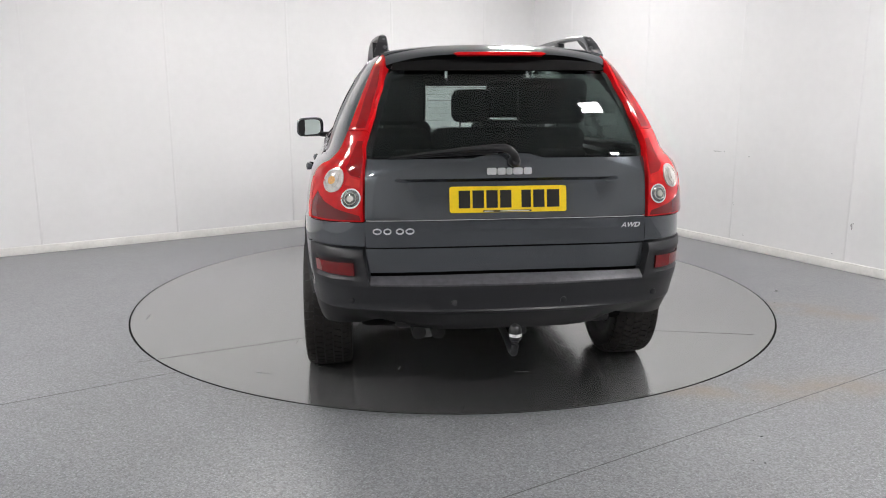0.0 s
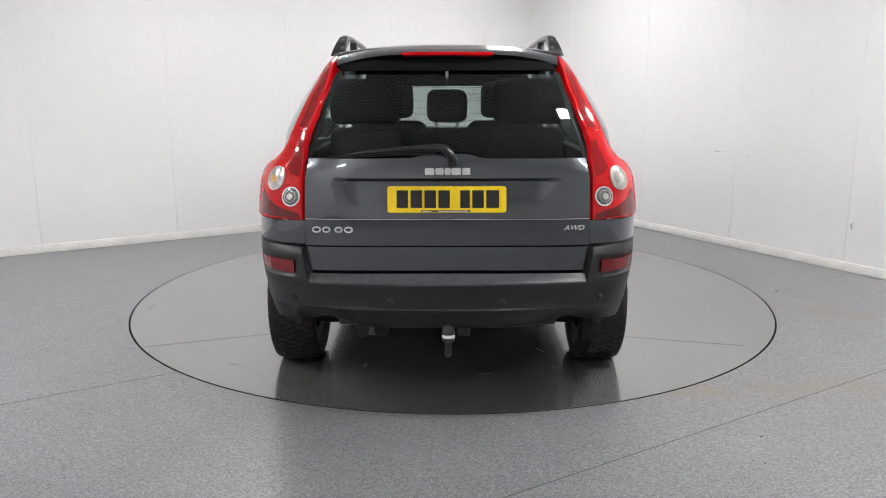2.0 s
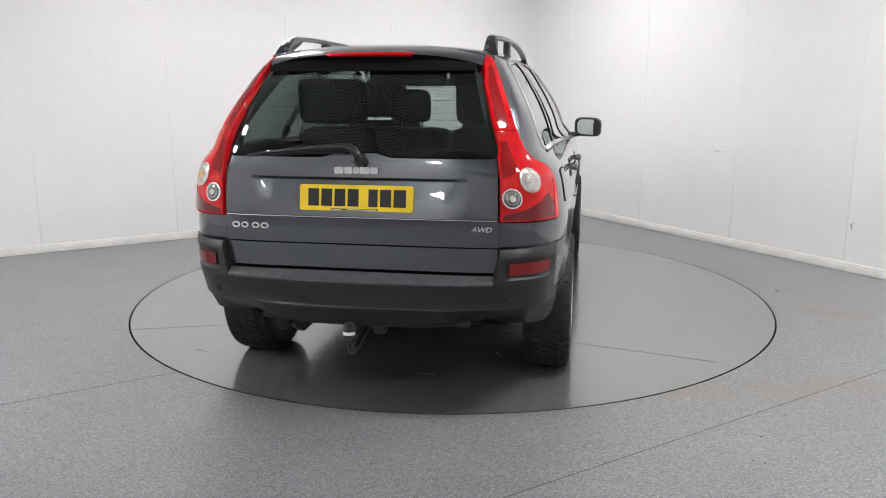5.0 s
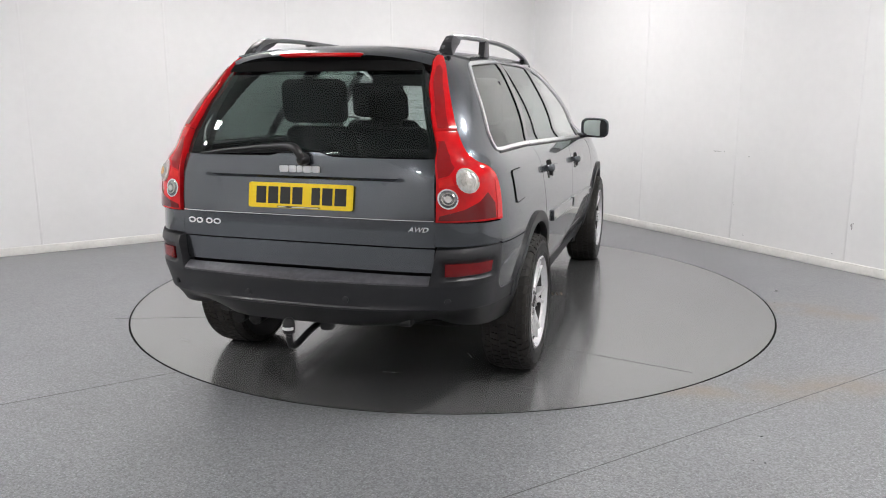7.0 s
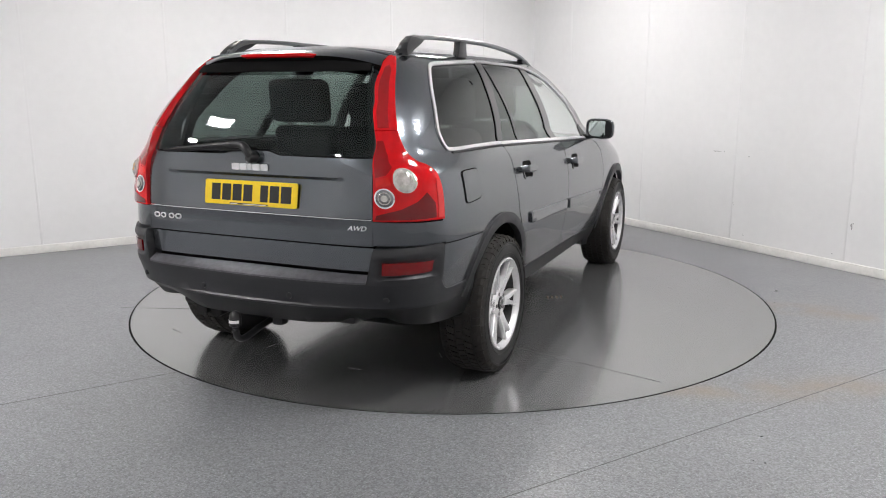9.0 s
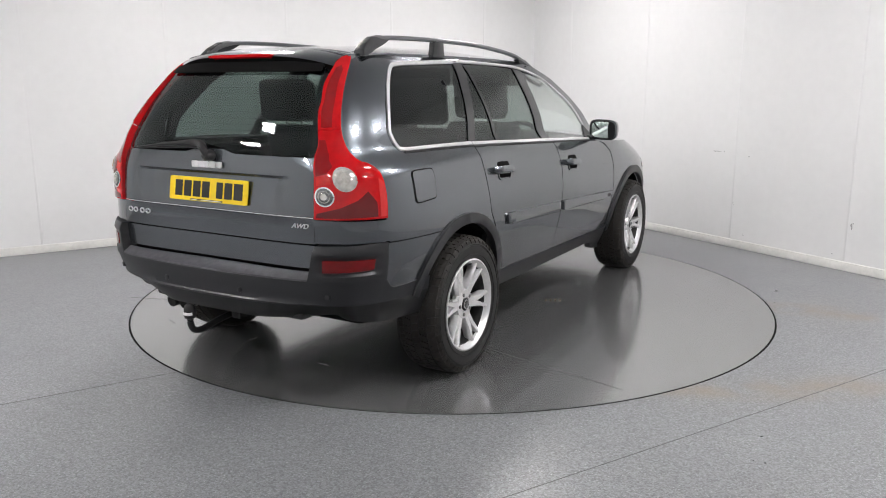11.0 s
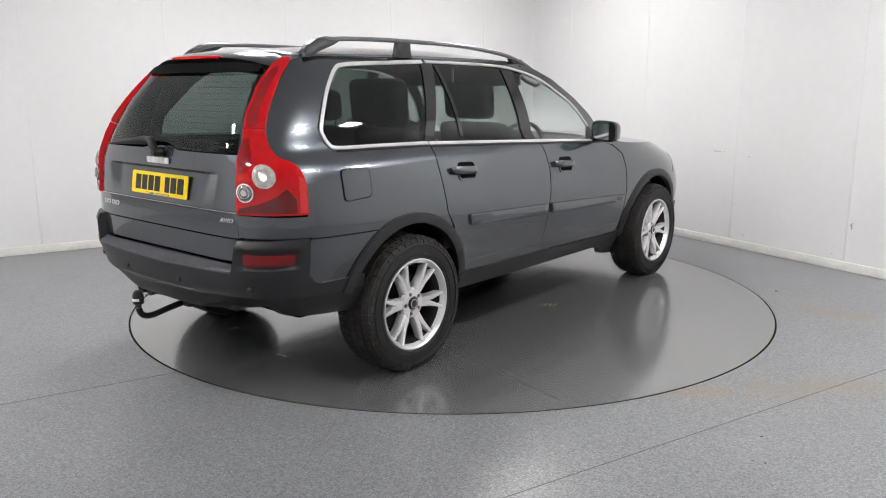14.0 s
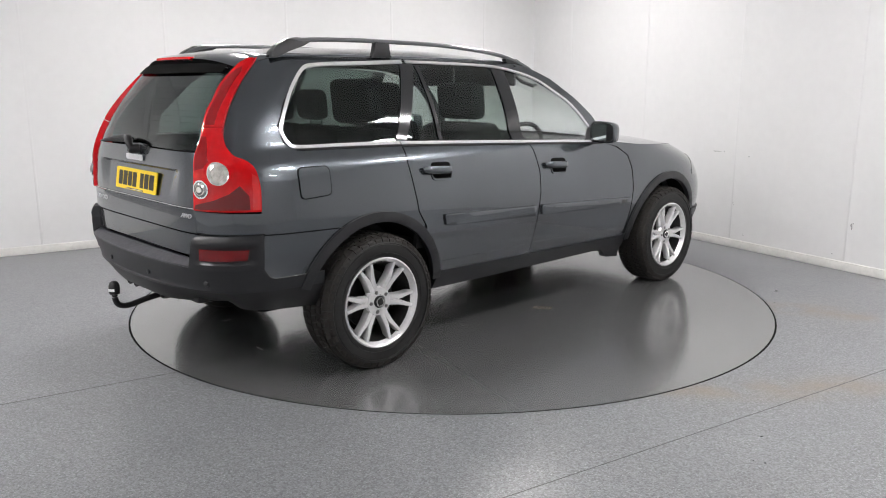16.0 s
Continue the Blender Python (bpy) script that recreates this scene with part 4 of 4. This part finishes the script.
    for w in (0.04, 0.036, 0.006, 0.036, 0.04):
        if w > 0.01:
            n = 14
            ringp = [(y - w / 2 + w / 2 * math.cos(1.95 * math.pi * q / n), 0.886 + 0.014 * math.sin(1.95 * math.pi * q / n)) for q in range(n + 1)] + [(y - w / 2 + (w / 2 - 0.006) * math.cos(1.95 * math.pi * q / n), 0.886 + 0.008 * math.sin(1.95 * math.pi * q / n)) for q in range(n, -1, -1)]
            part("model_mark", patch(ringp, R, 0.05, 0.05, 0.004, 0.004), MARK, gate, "bright model mark")
        y -= w + 0.006
    cu = bpy.data.curves.new("drive_mark", "FONT")
    cu.body, cu.size, cu.extrude, cu.shear = "AWD", 0.034, 0.002, 0.3
    tmp = new("drive_mark", cu)
    me = bpy.data.meshes.new_from_object(tmp.evaluated_get(bpy.context.evaluated_depsgraph_get()))
    bpy.data.objects.remove(tmp)
    me.materials.append(MARK)
    for v in me.vertices:
        yy, zz, dd = -0.514 - v.co.x * 1.05, 0.884 + v.co.y * 0.9, v.co.z
        v.co = (rear_x(yy, zz) - 0.003 - dd, yy, zz)
    ob = new("drive_mark", me)
    ob.parent = gate
    ob["label"] = "bright letters AWD"
    # wiper
    wp = [(-2.345, -0.022, 1.190), (-2.353, -0.014, 1.216), (-2.345, 0.012, 1.240), (-2.330, 0.07, 1.245), (-2.325, 0.18, 1.238), (-2.318, 0.33, 1.224), (-2.302, 0.50, 1.204)]
    wi = part("rear_wiper", tube(spline(wp, 4), [0.020] * 9 + [0.020 - 0.015 * i / 15 for i in range(16)], 12, 0.9), BLACK, gate, "black rear wiper arm")
    part("wiper_blade", tube(spline([(-2.312, 0.05, 1.230), (-2.312, 0.25, 1.220), (-2.300, 0.52, 1.2015)], 5), [0.013, 0.013, 0.013, 0.013, 0.012, 0.011, 0.010, 0.008, 0.007, 0.006, 0.004], 8), BLACK, wi)
    part("wiper_hub", tube([(-2.31, -0.022, 1.186), (-2.35, -0.022, 1.186), (-2.362, -0.022, 1.188)], [0.026, 0.024, 0.015], 14), BLACK, wi)
    build_bumper(car)


def prism_on(poly, fx, thick):
    bm = bmesh.new()
    a = [bm.verts.new((fx(z), y, z)) for y, z in poly]
    b = [bm.verts.new((fx(z) - thick, y, z)) for y, z in poly]
    bm.faces.new(a)
    bm.faces.new(b[::-1])
    n = len(poly)
    for i in range(n):
        j = (i + 1) % n
        bm.faces.new((a[i], b[i], b[j], a[j]))
    bmesh.ops.recalc_face_normals(bm, faces=bm.faces)
    return bm


def bump_off(a):
    """How far the bumper stands off the body, by the angle round the corner."""
    return 0.080 * max(0.0, math.cos(radians(min(50, abs(a)) * 1.8))) ** 0.9 + 0.004


def build_bumper(car):
    def ring(a, prof):
        s = 1 if a > 0 else -1
        out = []
        for z, o in prof:
            p, q = Vector(at_alpha(abs(a), z, s)), Vector(at_alpha(abs(a) + 0.4, z, s))
            t = q - p
            n = Vector((t.y, -t.x, 0)) * (-1 if s > 0 else 1)
            n.normalize()
            if n.x > 0.3 or n.dot(Vector((p.x + 1.2, p.y, 0))) < 0:
                n = -n
            out.append(p + n * (o * bump_off(a)))
        return out

    rings, low_rings = [], []
    for i in range(141):
        a = -63.5 + 127 * i / 140
        b = 0.425 - 0.02 * max(0.0, (abs(a) - 50) / 14)
        tuck = 3.2 * math.exp(-((abs(a) - 40) / 11) ** 2)
        prof = [(b + 0.02, -1.0 - 2 * tuck), (b, -0.3 - 1.6 * tuck), (b + 0.012, 0.30 - 1.5 * tuck), (b + 0.05, 0.62 - 0.85 * tuck), (0.518, 0.74 - 0.4 * tuck), (0.530, 0.97 - 0.23 * tuck), (0.537, 1.02 - 0.21 * tuck), (0.545, 0.93 - 0.19 * tuck), (0.58, 0.90 - 0.12 * tuck), (0.63, 0.95 - 0.03 * tuck), (0.648, 0.98), (0.656, 0.96), (0.662, 0.86), (0.683, 0.1), (0.686, -0.1), (0.67, -0.8)]
        k = min(1.0, max(0.0, (abs(a) - 49.5) / 2.5))
        prof = [(z if z < 0.575 else 0.575 + (z - 0.575) * (1 - 0.85 * k), o) for z, o in prof]
        rings.append(ring(a, [(0.528, 0.2 - 0.23 * tuck)] + prof[4:]))
        low_rings.append(ring(a, prof[:4] + [(0.529, 0.90 - 0.23 * tuck), (0.533, 0.5 - 0.23 * tuck), (0.53, -0.6)]))
    bumper = part("rear_bumper", loft(rings), PLASTIC, car, "dark grey textured rear bumper")
    part("lower_bumper", loft(low_rings), LOWER_SHADED, bumper, "lower section of the bumper, its colour darkened for shade")
    pads = []
    for i in range(61):
        a = -34.2 + 68.4 * i / 60
        pads.append(ring(a, [(0.6535, 1.005), (0.6605, 0.985), (0.667, 0.86), (0.6765, 0.48), (0.6885, 0.06), (0.684, 0.06), (0.66, 0.80), (0.652, 0.95)]))
    part("step_pad", loft(pads), STEP, bumper, "scuffed textured step along the bumper's top, coloured paler for light from above")
    for s in (-1, 1):
        C = on_corner(s)
        a0, a1 = alpha_of(-2.31, -0.632, 0.76), alpha_of(-2.086, -0.872, 0.76)
        b0, b1 = alpha_of(-2.295, -0.672, 0.72), alpha_of(-2.165, -0.845, 0.72)
        a0 = alpha_of(-2.316, -0.614, 0.76)
        horn = rounded([(a0, 0.645), (a1, 0.640), (a1, 0.812), (a0 + 14, 0.815), (a0 + 1.2, 0.808)], 0.010)
        part("bumper_horn", patch(horn, C, 1.0, 0.0125, 0.075, lambda u, v: bump_off(u) * (0.97 if v < 0.775 else 0.97 - 0.55 * ((v - 0.775) / 0.04) ** 1.5) - (0.012 * min(1, max(0, (0.765 - v) / 0.006)) * min(1, max(0, (v - 0.678) / 0.006)) * min(1, max(0, (u - b0 + 1.2) / 0.8)) * min(1, max(0, (b1 + 1.6 - u) / 0.8))), 0.003), PLASTIC, bumper)
        part("reflector", patch(rounded([(b0, 0.694), (b1, 0.698), (b1 + 0.4, 0.745), (b0, 0.750)], 0.006, 3), C, 1.5, 0.02, 0.01, lambda u, v: bump_off(u) * 0.97 - 0.003), LAMP_REFL, bumper, "red bumper reflector")
        part("rear_skirt_panel", patch([(a0 + 0.9, 0.82), (a1 + 0.3, 0.818), (a1 + 0.2, 0.915), (a0 + 0.9, 0.925)], C, 1.5, 0.02, 0.012, 0.0), PAINT, car, "grey panel under the tail lamp")
    for y in (0.687, 0.25, -0.24, -0.68):
        a = alpha_of(rear_x(y, 0.57), y, 0.575)
        s = 1 if y > 0 else -1
        p, q = Vector(at_alpha(a, 0.575, s)), Vector(at_alpha(a + 0.3, 0.575, s))
        n = Vector(((q - p).y, -(q - p).x, 0)).normalized()
        if n.x > 0.2 or n.dot(Vector((p.x + 1.2, p.y, 0))) < 0:
            n = -n
        c = p + n * (bump_off(a) * (0.90 - 0.38 * math.exp(-((a - 40) / 11) ** 2)) - 0.004)
        part("parking_sensor", tube([c, c + n * 0.010, c + n * 0.012], [0.015, 0.014, 0.010], 16), PLASTIC, bumper, "round parking sensor")
    # valance, pipes, tow bar
    part("valance", box_bm((-2.26, -0.5, 0.425), (-2.05, 0.5, 0.47), 0.015), BLACK, car, "black under-valance")
    ex = part("exhaust", tube([(-1.9, 0.35, 0.42), (-2.1, 0.35, 0.41), (-2.18, 0.35, 0.405)], 0.055, 14), STEEL, car, "twin dark exhaust tips")
    for y in (0.395, 0.305):
        part("exhaust_tip", tube([(-2.10, y, 0.407), (-2.255, y, 0.402), (-2.258, y, 0.402), (-2.20, y, 0.404)], [0.034, 0.034, 0.029, 0.027], 18), STEEL_DARK, ex)
    neck = spline([(-1.95, -0.004, 0.40), (-2.20, -0.004, 0.385), (-2.32, -0.004, 0.372), (-2.42, -0.004, 0.354), (-2.472, -0.004, 0.366), (-2.490, -0.004, 0.402), (-2.490, -0.004, 0.432)], 5)
    tow = part("tow_bar", tube(neck, 0.016, 12), BLACK, car, "black swan-neck tow bar")
    cap = [(0.016, 0.425), (0.027, 0.430), (0.029, 0.45), (0.0275, 0.475), (0.022, 0.490), (0.012, 0.498), (0.001, 0.50)]
    ball = part("tow_ball_cover", loft([[(-2.490 + r * math.cos(2 * math.pi * k / 20), -0.004 + r * math.sin(2 * math.pi * k / 20), z) for k in range(20)] for r, z in cap]), BLACK, tow, "black tow ball cover")
    part("cover_print", loft([[(-2.490 + 0.0297 * math.cos(radians(110 + 140 * k / 12)) * q, -0.004 + 0.0297 * math.sin(radians(110 + 140 * k / 12)) * q, z) for k in range(13)] for q, z in ((1.0, 0.446), (0.99, 0.460))], close_ring=False), WHITE, ball, "white print band")
    part("tow_socket", box_bm((-2.27, -0.105, 0.375), (-2.21, -0.045, 0.425), 0.012), BLACK, tow, "tow bar socket")


def build_wheel(car, x, y, s, steer=0.0):
    w = new("wheel")
    w.parent = car
    w["label"] = "black tyre on a silver alloy wheel with split spokes"
    w.matrix_basis = pose(x, y, 0.364, 0, 0, (0 if s > 0 else 180) + steer)
    # tyre: its outer face towards +y
    prof = [(0.245, -0.10), (0.262, -0.118), (0.31, -0.122), (0.342, -0.114), (0.357, -0.098), (0.364, -0.06), (0.366, 0.0), (0.364, 0.06), (0.357, 0.098), (0.342, 0.114), (0.325, 0.1205), (0.323, 0.1185), (0.30, 0.1215), (0.27, 0.119), (0.258, 0.117), (0.248, 0.112), (0.243, 0.10)]
    tyre = part("tyre", lathe(prof, sides=80), RUBBER, w, sharp=50)
    # tread blocks
    bm = bmesh.new()
    n = 58
    for row, (y0, y1, skew) in enumerate(((-0.112, -0.072, 0.25), (-0.064, -0.026, -0.3), (-0.019, 0.019, 0.3), (0.026, 0.064, -0.3), (0.072, 0.112, 0.25))):
        for k in range(n):
            a = 2 * math.pi * (k + 0.5 * (row % 2)) / n
            da = 2 * math.pi / n * 0.40
            r1 = 0.3705 if row in (1, 2, 3) else 0.3675
            vs = []
            for r in (0.35, r1):
                for yy, sg in ((y0, -1), (y1, 1)):
                    drop = 0.010 if abs(yy) > 0.1 else 0.0
                    for q in (-1, 1):
                        t = a + q * da + sg * skew * da
                        vs.append(bm.verts.new(((r - drop) * math.cos(t), yy, (r - drop) * math.sin(t))))
            for f in ((0, 1, 3, 2), (4, 6, 7, 5), (0, 4, 5, 1), (2, 3, 7, 6), (0, 2, 6, 4), (1, 5, 7, 3)):
                bm.faces.new([vs[i] for i in f])
    bmesh.ops.recalc_face_normals(bm, faces=bm.faces)
    m = 46
    for side in (-1, 1):
        for k in range(m):
            a = 2 * math.pi * k / m
            da = 2 * math.pi / m * 0.36
            vs = []
            for r, yy in ((0.366, 0.094), (0.3585, 0.108), (0.344, 0.1185), (0.332, 0.1205)):
                vs.append([bm.verts.new((r * math.cos(a + q * da), side * yy, r * math.sin(a + q * da))) for q in (-1, 1)])
            low = [[bm.verts.new((r * math.cos(a + q * da), side * yy, r * math.sin(a + q * da))) for q in (-1, 1)] for r, yy in ((0.352, 0.090), (0.348, 0.098), (0.335, 0.108), (0.326, 0.112))]
            for i in range(3):
                bm.faces.new((vs[i][0], vs[i][1], vs[i + 1][1], vs[i + 1][0]))
                for q in (0, 1):
                    bm.faces.new((vs[i][q], vs[i + 1][q], low[i + 1][q], low[i][q]))
    part("tread", bm, TREAD, tyre, "worn brownish tread blocks", smooth=False)
    for r in (0.272, 0.318):
        part("sidewall_ring", lathe([(r - 0.0018, 0.1195), (r - 0.001, 0.1226), (r + 0.001, 0.1226), (r + 0.0018, 0.1195)], sides=80), RUBBER, tyre)
    # rim barrel with lips
    rim = part("rim", lathe([(0.226, 0.086), (0.238, 0.104), (0.249, 0.111), (0.249, 0.117), (0.241, 0.119), (0.231, 0.111), (0.220, 0.088)], sides=72), ALLOY, w)
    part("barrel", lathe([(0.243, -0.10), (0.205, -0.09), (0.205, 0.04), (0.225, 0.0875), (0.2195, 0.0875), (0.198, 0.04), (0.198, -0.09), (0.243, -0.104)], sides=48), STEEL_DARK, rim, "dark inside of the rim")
    part("brake_disc", lathe([(0.02, -0.02), (0.160, -0.02), (0.160, 0.0), (0.02, 0.0)], sides=40), STEEL_DARK, w)
    # black disc added to give the shade behind the spokes
    part("wheel_shade_disc", lathe([(0.01, -0.06), (0.20, -0.06), (0.20, -0.05), (0.01, -0.05)], sides=32), GAP, w, "black disc standing in for the shade behind the spokes")
    for k in range(6):
        part("spoke", spoke_bm(radians(5 + 60 * k)), ALLOY, rim)
    hub = part("hub", lathe([(0.001, 0.05), (0.082, 0.05), (0.085, 0.072), (0.076, 0.086), (0.040, 0.090), (0.036, 0.082), (0.001, 0.082)], sides=40), ALLOY, w)
    part("hub_cap", lathe([(0.001, 0.084), (0.033, 0.084), (0.034, 0.091), (0.028, 0.094), (0.001, 0.095)], sides=28), BLACK, hub, "dark hub cap")
    part("cap_ring", lathe([(0.020, 0.0945), (0.026, 0.0945), (0.026, 0.097), (0.020, 0.097), (0.020, 0.0945)], sides=24), CHROME, hub)
    for k in range(5):
        a = radians(70 + 72 * k)
        c = Vector((0.056 * math.cos(a), 0.0, 0.056 * math.sin(a)))
        part("wheel_nut", tube([c + Vector((0, 0.076, 0)), c + Vector((0, 0.092, 0)), c + Vector((0, 0.094, 0))], [0.011, 0.011, 0.007], 6), STEEL, hub)
    return w


def spoke_bm(a):
    """A forked spoke: one root, two tines to the rim."""
    bm = bmesh.new()
    ca, sa = math.cos(a), math.sin(a)
    for side in (-1, 1):
        rings = []
        for r, off, hw, yt in ((0.055, 0.012, 0.020, 0.082), (0.10, 0.0135, 0.0205, 0.089), (0.135, 0.0155, 0.0195, 0.094), (0.158, 0.0205, 0.0175, 0.098), (0.185, 0.0285, 0.0150, 0.101), (0.213, 0.0355, 0.0135, 0.104), (0.241, 0.0405, 0.0135, 0.106)):
            c, h = side * off, hw
            sec = [(c - h, yt - 0.016), (c - h * 0.62, yt - 0.002), (c, yt), (c + h * 0.62, yt - 0.002), (c + h, yt - 0.016), (c + h, yt - 0.045), (c - h, yt - 0.045)]
            rings.append([(r * ca - o * sa, y, r * sa + o * ca) for o, y in sec])
        rows = [[bm.verts.new(p) for p in rg] for rg in rings]
        for p, q in zip(rows, rows[1:]):
            for i in range(7):
                j = (i + 1) % 7
                bm.faces.new((p[i], p[j], q[j], q[i]))
        bm.faces.new(rows[0])
        bm.faces.new(rows[-1][::-1])
    bmesh.ops.recalc_face_normals(bm, faces=bm.faces)
    return bm


def cushion(lo, hi, lean=0.0, r=0.06):
    bm = box_bm(lo, hi, r, 4)
    for v in bm.verts:
        v.co.x -= lean * (v.co.z - lo[2])
    return bm


def build_cabin(car):
    part("floor_pan", box_bm((-2.0, -0.66, 0.35), (2.1, 0.66, 0.58), 0.04), GAP, car, "black underbody")
    part("cabin_floor", box_bm((-2.15, -0.80, 0.60), (1.0, 0.80, 0.66), 0.02), CABIN, car)
    part("load_cover", box_bm((-2.2, -0.70, 0.68), (-1.62, 0.70, 0.95), 0.03), CABIN, car, "dark luggage space trim")
    part("dashboard", cushion((0.42, -0.76, 0.75), (0.95, 0.76, 1.13), 0, 0.08), CABIN2, car, "dark dashboard")
    rings = []
    for k in range(25):
        t = 2 * math.pi * k / 24
        rings.append((0.30 + 0.07 * math.sin(t), -0.38 + 0.19 * math.cos(t), 1.06 + 0.175 * math.sin(t)))
    part("steering_wheel", tube(rings, 0.016, 8), CABIN2, car, "dark steering wheel")
    for x, ys, top, hw in ((-0.12, (-0.40, 0.40), 1.27, 0.26), (-1.00, (-0.45, 0.0, 0.45), 1.27, 0.222)):
        for y in ys:
            st = part("seat_back", cushion((x - 0.10, y - hw, 0.75), (x + 0.06, y + hw, top), 0.26), CABIN, car, "dark seat back")
            part("seat_cushion", cushion((x - 0.05, y - hw, 0.66), (x + 0.48, y + hw, 0.84), 0), CABIN, st)
            sh = 0.26 * (top - 0.75)
            wide = 0.115 if y == 0 else 0.20 if x < -0.5 else 0.185
            yo = y + (0.012 if y > 0 else -0.012 if y < 0 else 0)
            part("head_rest", cushion((x - 0.10 - sh - 0.02, yo - wide, top + (0.02 if y else 0.03)), (x + 0.02 - sh - 0.02, yo + wide, top + (0.275 if x < -0.5 and y else 0.255 if y else 0.215)), 0.1, 0.05), CABIN, st)
            for q in (-0.06, 0.06):
                part("head_rest_post", tube([(x - 0.03 - sh, y + q, top - 0.05), (x - 0.05 - sh, y + q, top + 0.1)], 0.007, 8), STEEL, st)
    for q in (-1, 1):
        st = part("folded_seat", cushion((-1.86, q * 0.36 - 0.26, 0.75), (-1.72, q * 0.36 + 0.26, 1.17), 0.1), CABIN, car, "dark third-row seat back")
        part("head_rest", cushion((-1.88, q * 0.36 - 0.12, 1.14), (-1.78, q * 0.36 + 0.12, 1.20), 0.1, 0.03), CABIN, st)
        part("pillar_trim", patch([(-1.93, 1.2), (-1.93, 1.62), (-1.62, 1.62), (-1.70, 1.55), (-1.86, 1.35), (-1.87, 1.2)], on_side(q), 0.06, 0.04, 0.02, -0.035), CABIN2, car, "dark pillar trim")
        part("grab_handle", tube([(0.02, q * 0.56, 1.57), (0.05, q * 0.60, 1.53), (0.14, q * 0.62, 1.50), (0.17, q * 0.62, 1.51)], 0.012, 8), CABIN2, car)
    for q in (-1, 1):
        part("sun_visor", box_bm((0.0, q * 0.295 - 0.285, 1.50), (0.022, q * 0.295 + 0.285, 1.635), 0.008), CABIN2, car, "dark folded sun visor")
    part("rear_view_mirror", box_bm((0.27, -0.12, 1.50), (0.30, 0.12, 1.56), 0.012), BLACK, car)


def build_car():
    car = tagged(new("car"), "dark grey metallic estate car parked on the turntable", "car")
    for s in (-1, 1):
        build_side(car, s)
    build_top(car)
    build_rear(car)
    build_cabin(car)
    for x in (-WHEEL_X, WHEEL_X):
        for s in (-1, 1):
            build_wheel(car, x + 0.004, s * 0.822, s)
    return car


build_room()
build_floor()
build_lights()
build_grit()
turntable = build_disc()
car = build_car()

# ---- what moves ----
HEADING = [97.127, 93.739, 90.340, 86.939, 83.540, 80.150, 76.770, 73.406, 70.058, 66.728, 63.414, 60.117, 56.834, 53.562, 50.296, 47.031, 43.762]


def motions():
    """The turntable turns evenly, and the car with it."""
    rows, deck = [], []
    for t, h in enumerate(HEADING):
        a = radians(h)
        ox, oy = 0.045, 0.031
        rows.append((t, pose(ox * math.cos(a) - oy * math.sin(a), ox * math.sin(a) + oy * math.cos(a), 0.0, 0, 0, h)))
        deck.append((t, pose(0, 0, 0, 0, 0, h)))
    walk(car, rows)
    walk(turntable, deck)


motions()
